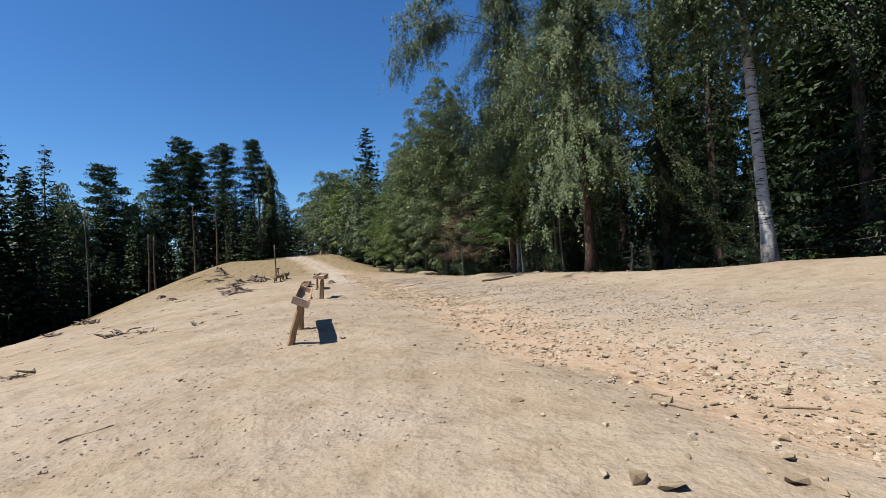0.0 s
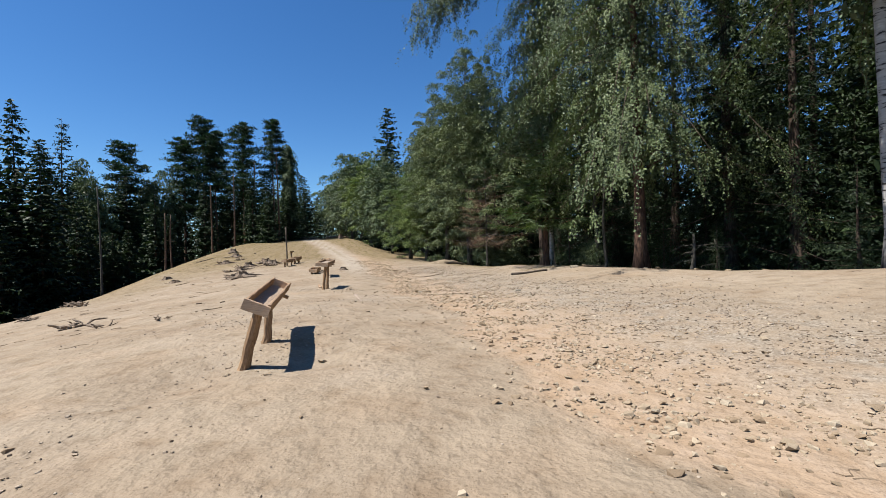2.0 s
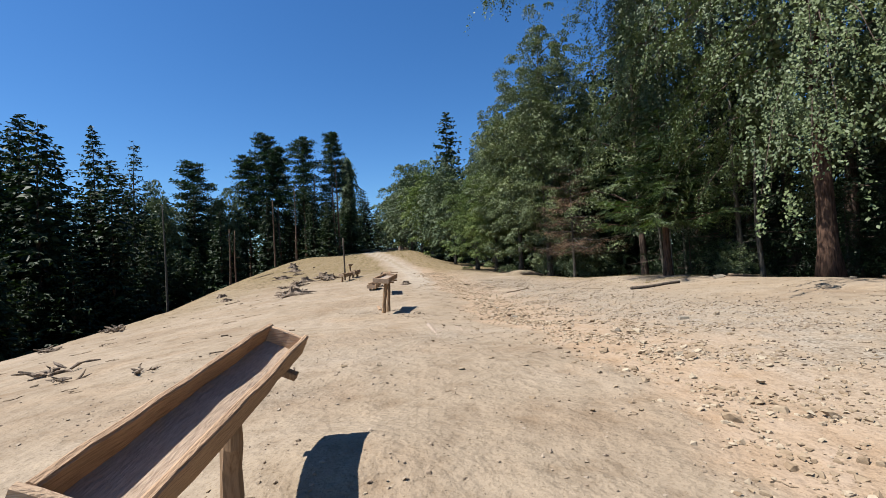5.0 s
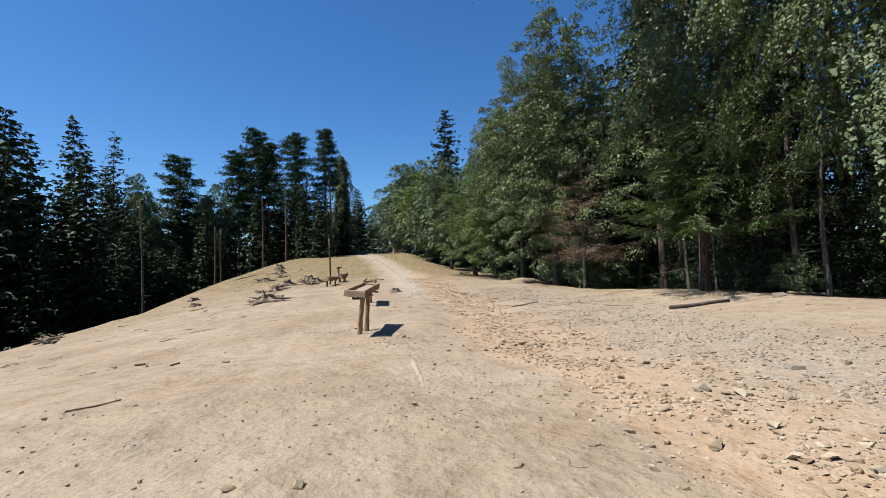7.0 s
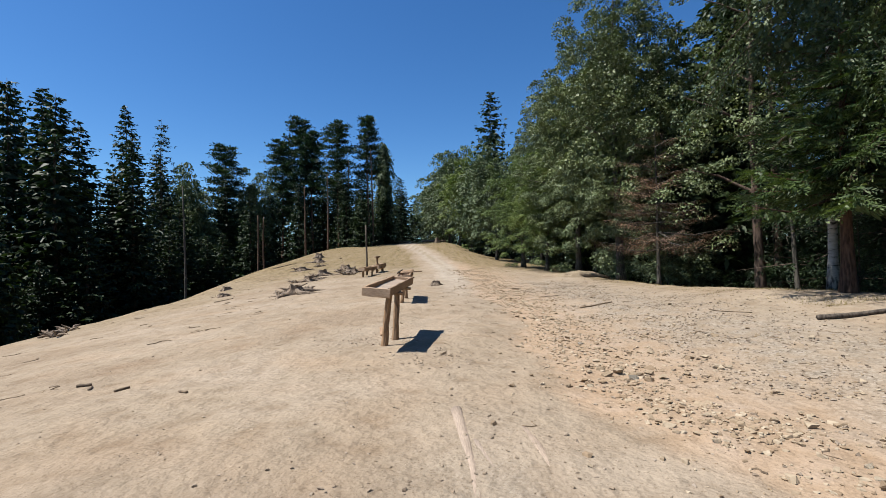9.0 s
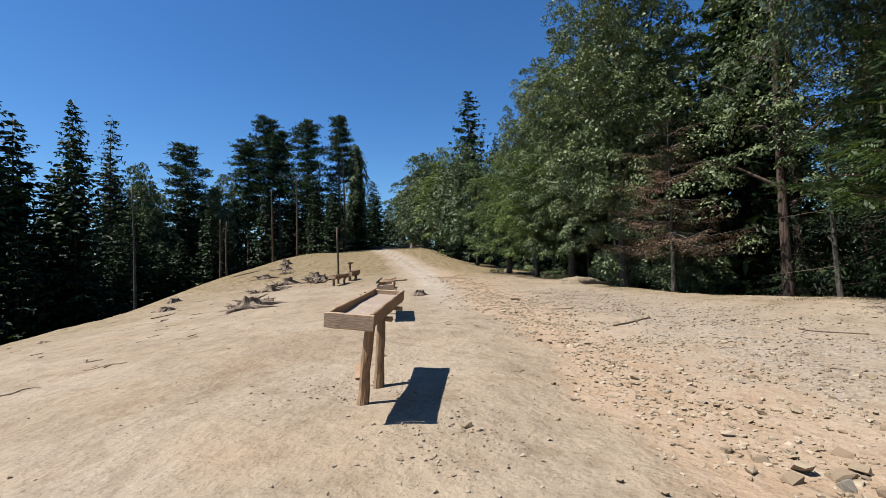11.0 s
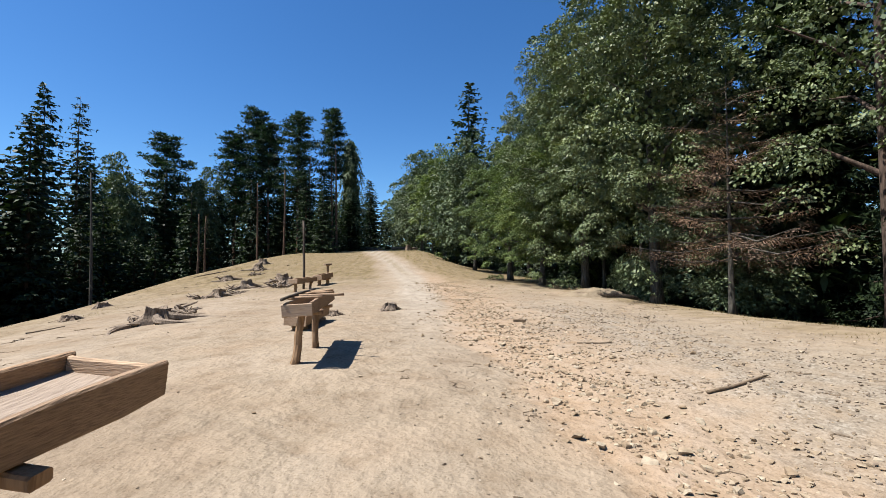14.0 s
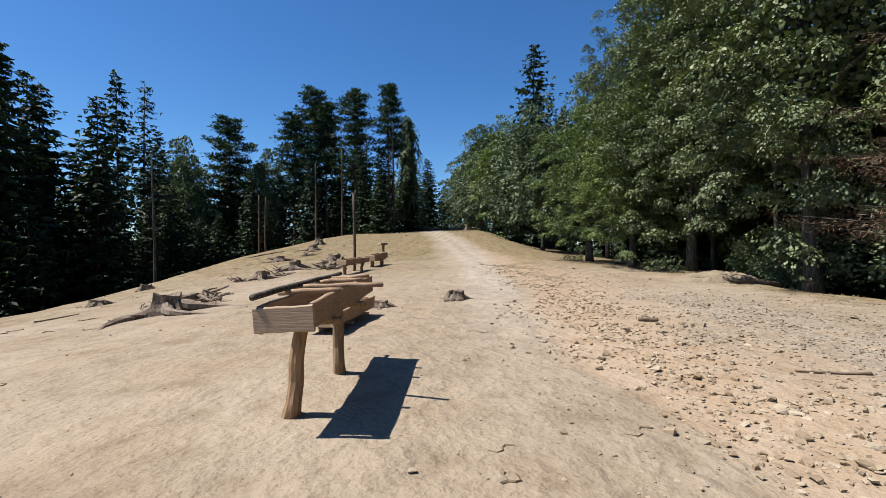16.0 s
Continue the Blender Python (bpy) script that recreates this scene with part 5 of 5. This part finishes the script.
for k, (x, y, s) in enumerate([(11.07, 20.65, 0.26), (4.6, 14.9, 0.12), (3.85, 18.75, 0.11), (3.9, 20.9, 0.08), (6.05, 15.2, 0.15)]):
    stone(x, y, s * 0.75, grey[k % 4], "grey boulder with rough faces on the ground" if s > 0.2 else "grey stone among paler gravel", k * 2.1)


def patchy(x, y, rr):
    """Stones lie in drifts with bare soil between."""
    dense = 0.5 + 0.9 * waves(x, y, 1.9, 51) + 0.5 * waves(x, y, 0.7, 52)
    return dense > np.array([rr.uniform(0.0, 0.75) for _ in range(len(x))])


def scatter(name, count, place, label, category, seed, mat, keep=None):
    """Many small stones in one mesh."""
    rr = random.Random(seed)
    vs, fs, k = [], [], 0
    spots = np.array([place(rr) for _ in range(count)])
    spots = spots[keep(spots[:, 0], spots[:, 1], rr)] if keep else spots
    for (x, y, s), z in zip(spots, ground_z(spots[:, 0], spots[:, 1])):
        co, tri = SHAPES[rr.randrange(14)]
        a = rr.uniform(0, 6.28)
        ca, sa = math.cos(a) * s, math.sin(a) * s
        p = np.stack([co[:, 0] * ca - co[:, 1] * sa + x, co[:, 0] * sa + co[:, 1] * ca + y, co[:, 2] * s], axis=1)
        p[:, 2] += z + s * 0.16
        vs.append(p)
        fs.append(tri + k)
        k += len(p)
    v, f = np.concatenate(vs), np.concatenate(fs)
    me = bpy.data.meshes.new(name)
    me.vertices.add(len(v))
    me.vertices.foreach_set("co", v.astype(np.float32).ravel())
    me.loops.add(3 * len(f))
    me.loops.foreach_set("vertex_index", f.astype(np.int32).ravel())
    me.polygons.add(len(f))
    me.polygons.foreach_set("loop_start", np.arange(0, 3 * len(f), 3, dtype=np.int32))
    me.update(calc_edges=True)
    me.shade_flat()
    me.materials.append(mat)
    tagged(new(name, me), label, category, kind="stuff")


scatter("gravel", 32000, stone_place, "loose pale gravel and broken stone on sandy soil", "gravel", 5, STONE, patchy)


def pebble_place(r):
    x0, y0, w, h = r.choice([(-2.5, 7.0, 1.3, 0.8), (-2.2, 5.0, 0.9, 0.7), (0.0, 9.6, 0.9, 0.7), (0.3, 21.5, 0.8, 0.6), (-0.6, 14.6, 1.6, 1.4), (-1.0, 12.4, 1.2, 0.5), (0.3, 4.2, 1.2, 0.6), (1.6, 15.8, 0.9, 1.2), (2.3, 11.0, 0.7, 3.0), (1.3, 19.6, 0.4, 0.6), (2.8, 26.0, 0.5, 3.5), (6.0, 20.0, 1.4, 6.0)])
    if r.random() < 0.22:
        return r.uniform(-2.5, 3.6), r.uniform(-1, 34), 0.004 + 0.01 * r.random() ** 2
    return x0 + r.gauss(0, w), y0 + r.gauss(0, h) * 0.8, 0.004 + 0.02 * r.random() ** 3


scatter("pebbles", 8000, pebble_place, "small crumbs of earth and pebbles on bare ground", "gravel", 6, CRUMB)


def chip_place(r):
    x, y = r.gauss(6.6, 1.2), 6 + 28 * r.random()
    return x + 0.5 * math.sin(y * 0.6), y, 0.01 + 0.022 * r.random() ** 2


scatter("stone_chips", 15000, chip_place, "flat grey-brown stone chips on hard ground", "gravel", 7, CHIP, patchy)

# dry twigs and root threads
rr = random.Random(15)
b = Build()
for k in range(420):
    if k % 3:
        x, y, l, rad = rr.gauss(5.4, 2.0), rr.uniform(-1, 33), rr.uniform(0.08, 0.35), rr.uniform(0.004, 0.009)
        a = rr.uniform(0, 6.28)
    else:
        x, y, l, rad = rr.uniform(-13, -3.5), rr.uniform(12, 60), rr.uniform(0.12, 0.6), rr.uniform(0.005, 0.014)
        a = rr.gauss(0.35, 0.7)
    pts = []
    for q in range(6):
        u = q / 5
        px, py = x + math.cos(a + 0.9 * math.sin(4 * u + k)) * l * (u - 0.5), y + math.sin(a + 0.9 * math.sin(4 * u + k)) * l * (u - 0.5)
        pts.append((px, py, z_at(px, py) + rad * 0.6))
    b.tube(pts, [rad, rad, rad * 0.9, rad * 0.8, rad * 0.6, rad * 0.3], 4, cap=False)
tagged(new("twigs", b.mesh("twigs", TWIG)), "dry twigs and bare root threads on the soil", "twigs", kind="stuff")


# ---- grass ----
def grass(name, count, place, mat, label, seed, tall):
    rs = np.random.RandomState(seed)
    x, y, keep = place(rs, count)
    x, y = x[keep], y[keep]
    k = len(x)
    c = np.stack([x, y, ground_z(x, y)], axis=1)
    h = tall * rs.uniform(0.4, 1.3, k) * (1 + np.clip((y - 40) / 30, 0, 2))
    way = rs.normal(0, 0.45, (k, 3)) + np.array([0, 0, 0.8])
    way = unit(way)
    c = c + way * (h * 0.45)[:, None]
    tagged(new(name, quad_mesh(name, leaves(c, way, rs.normal(0, 1, (k, 3)), h, h * rs.uniform(0.1, 0.22, k)), mat)), label, "grass", kind="stuff")


def dry_place(rs, n):
    x, y = rs.uniform(6, 12.5, n), 22 + 75 * rs.uniform(0, 1, n) ** 2.0
    n1 = waves(x, y, 1.2, 31)
    return x, y, (x + n1 * 1.2 > 9.2) & (n1 > -0.1)


def slope_place(rs, n):
    x, y = rs.uniform(-13, 7, n), 38 + 60 * rs.uniform(0, 1, n) ** 1.3
    n1 = waves(x, y, 3.0, 32) + waves(x, y, 0.9, 33) * 0.6
    return x, y, (np.abs(x - road_x(y)) > 2.0) & (n1 > 0.12)


grass("dry_grass", 26000, dry_place, DRY_GRASS, "short dry yellow grass along the wood edge", 8, 0.055)
grass("sparse_grass", 26000, slope_place, GREEN_GRASS, "thin patches of yellow-green grass on the slope", 9, 0.05)
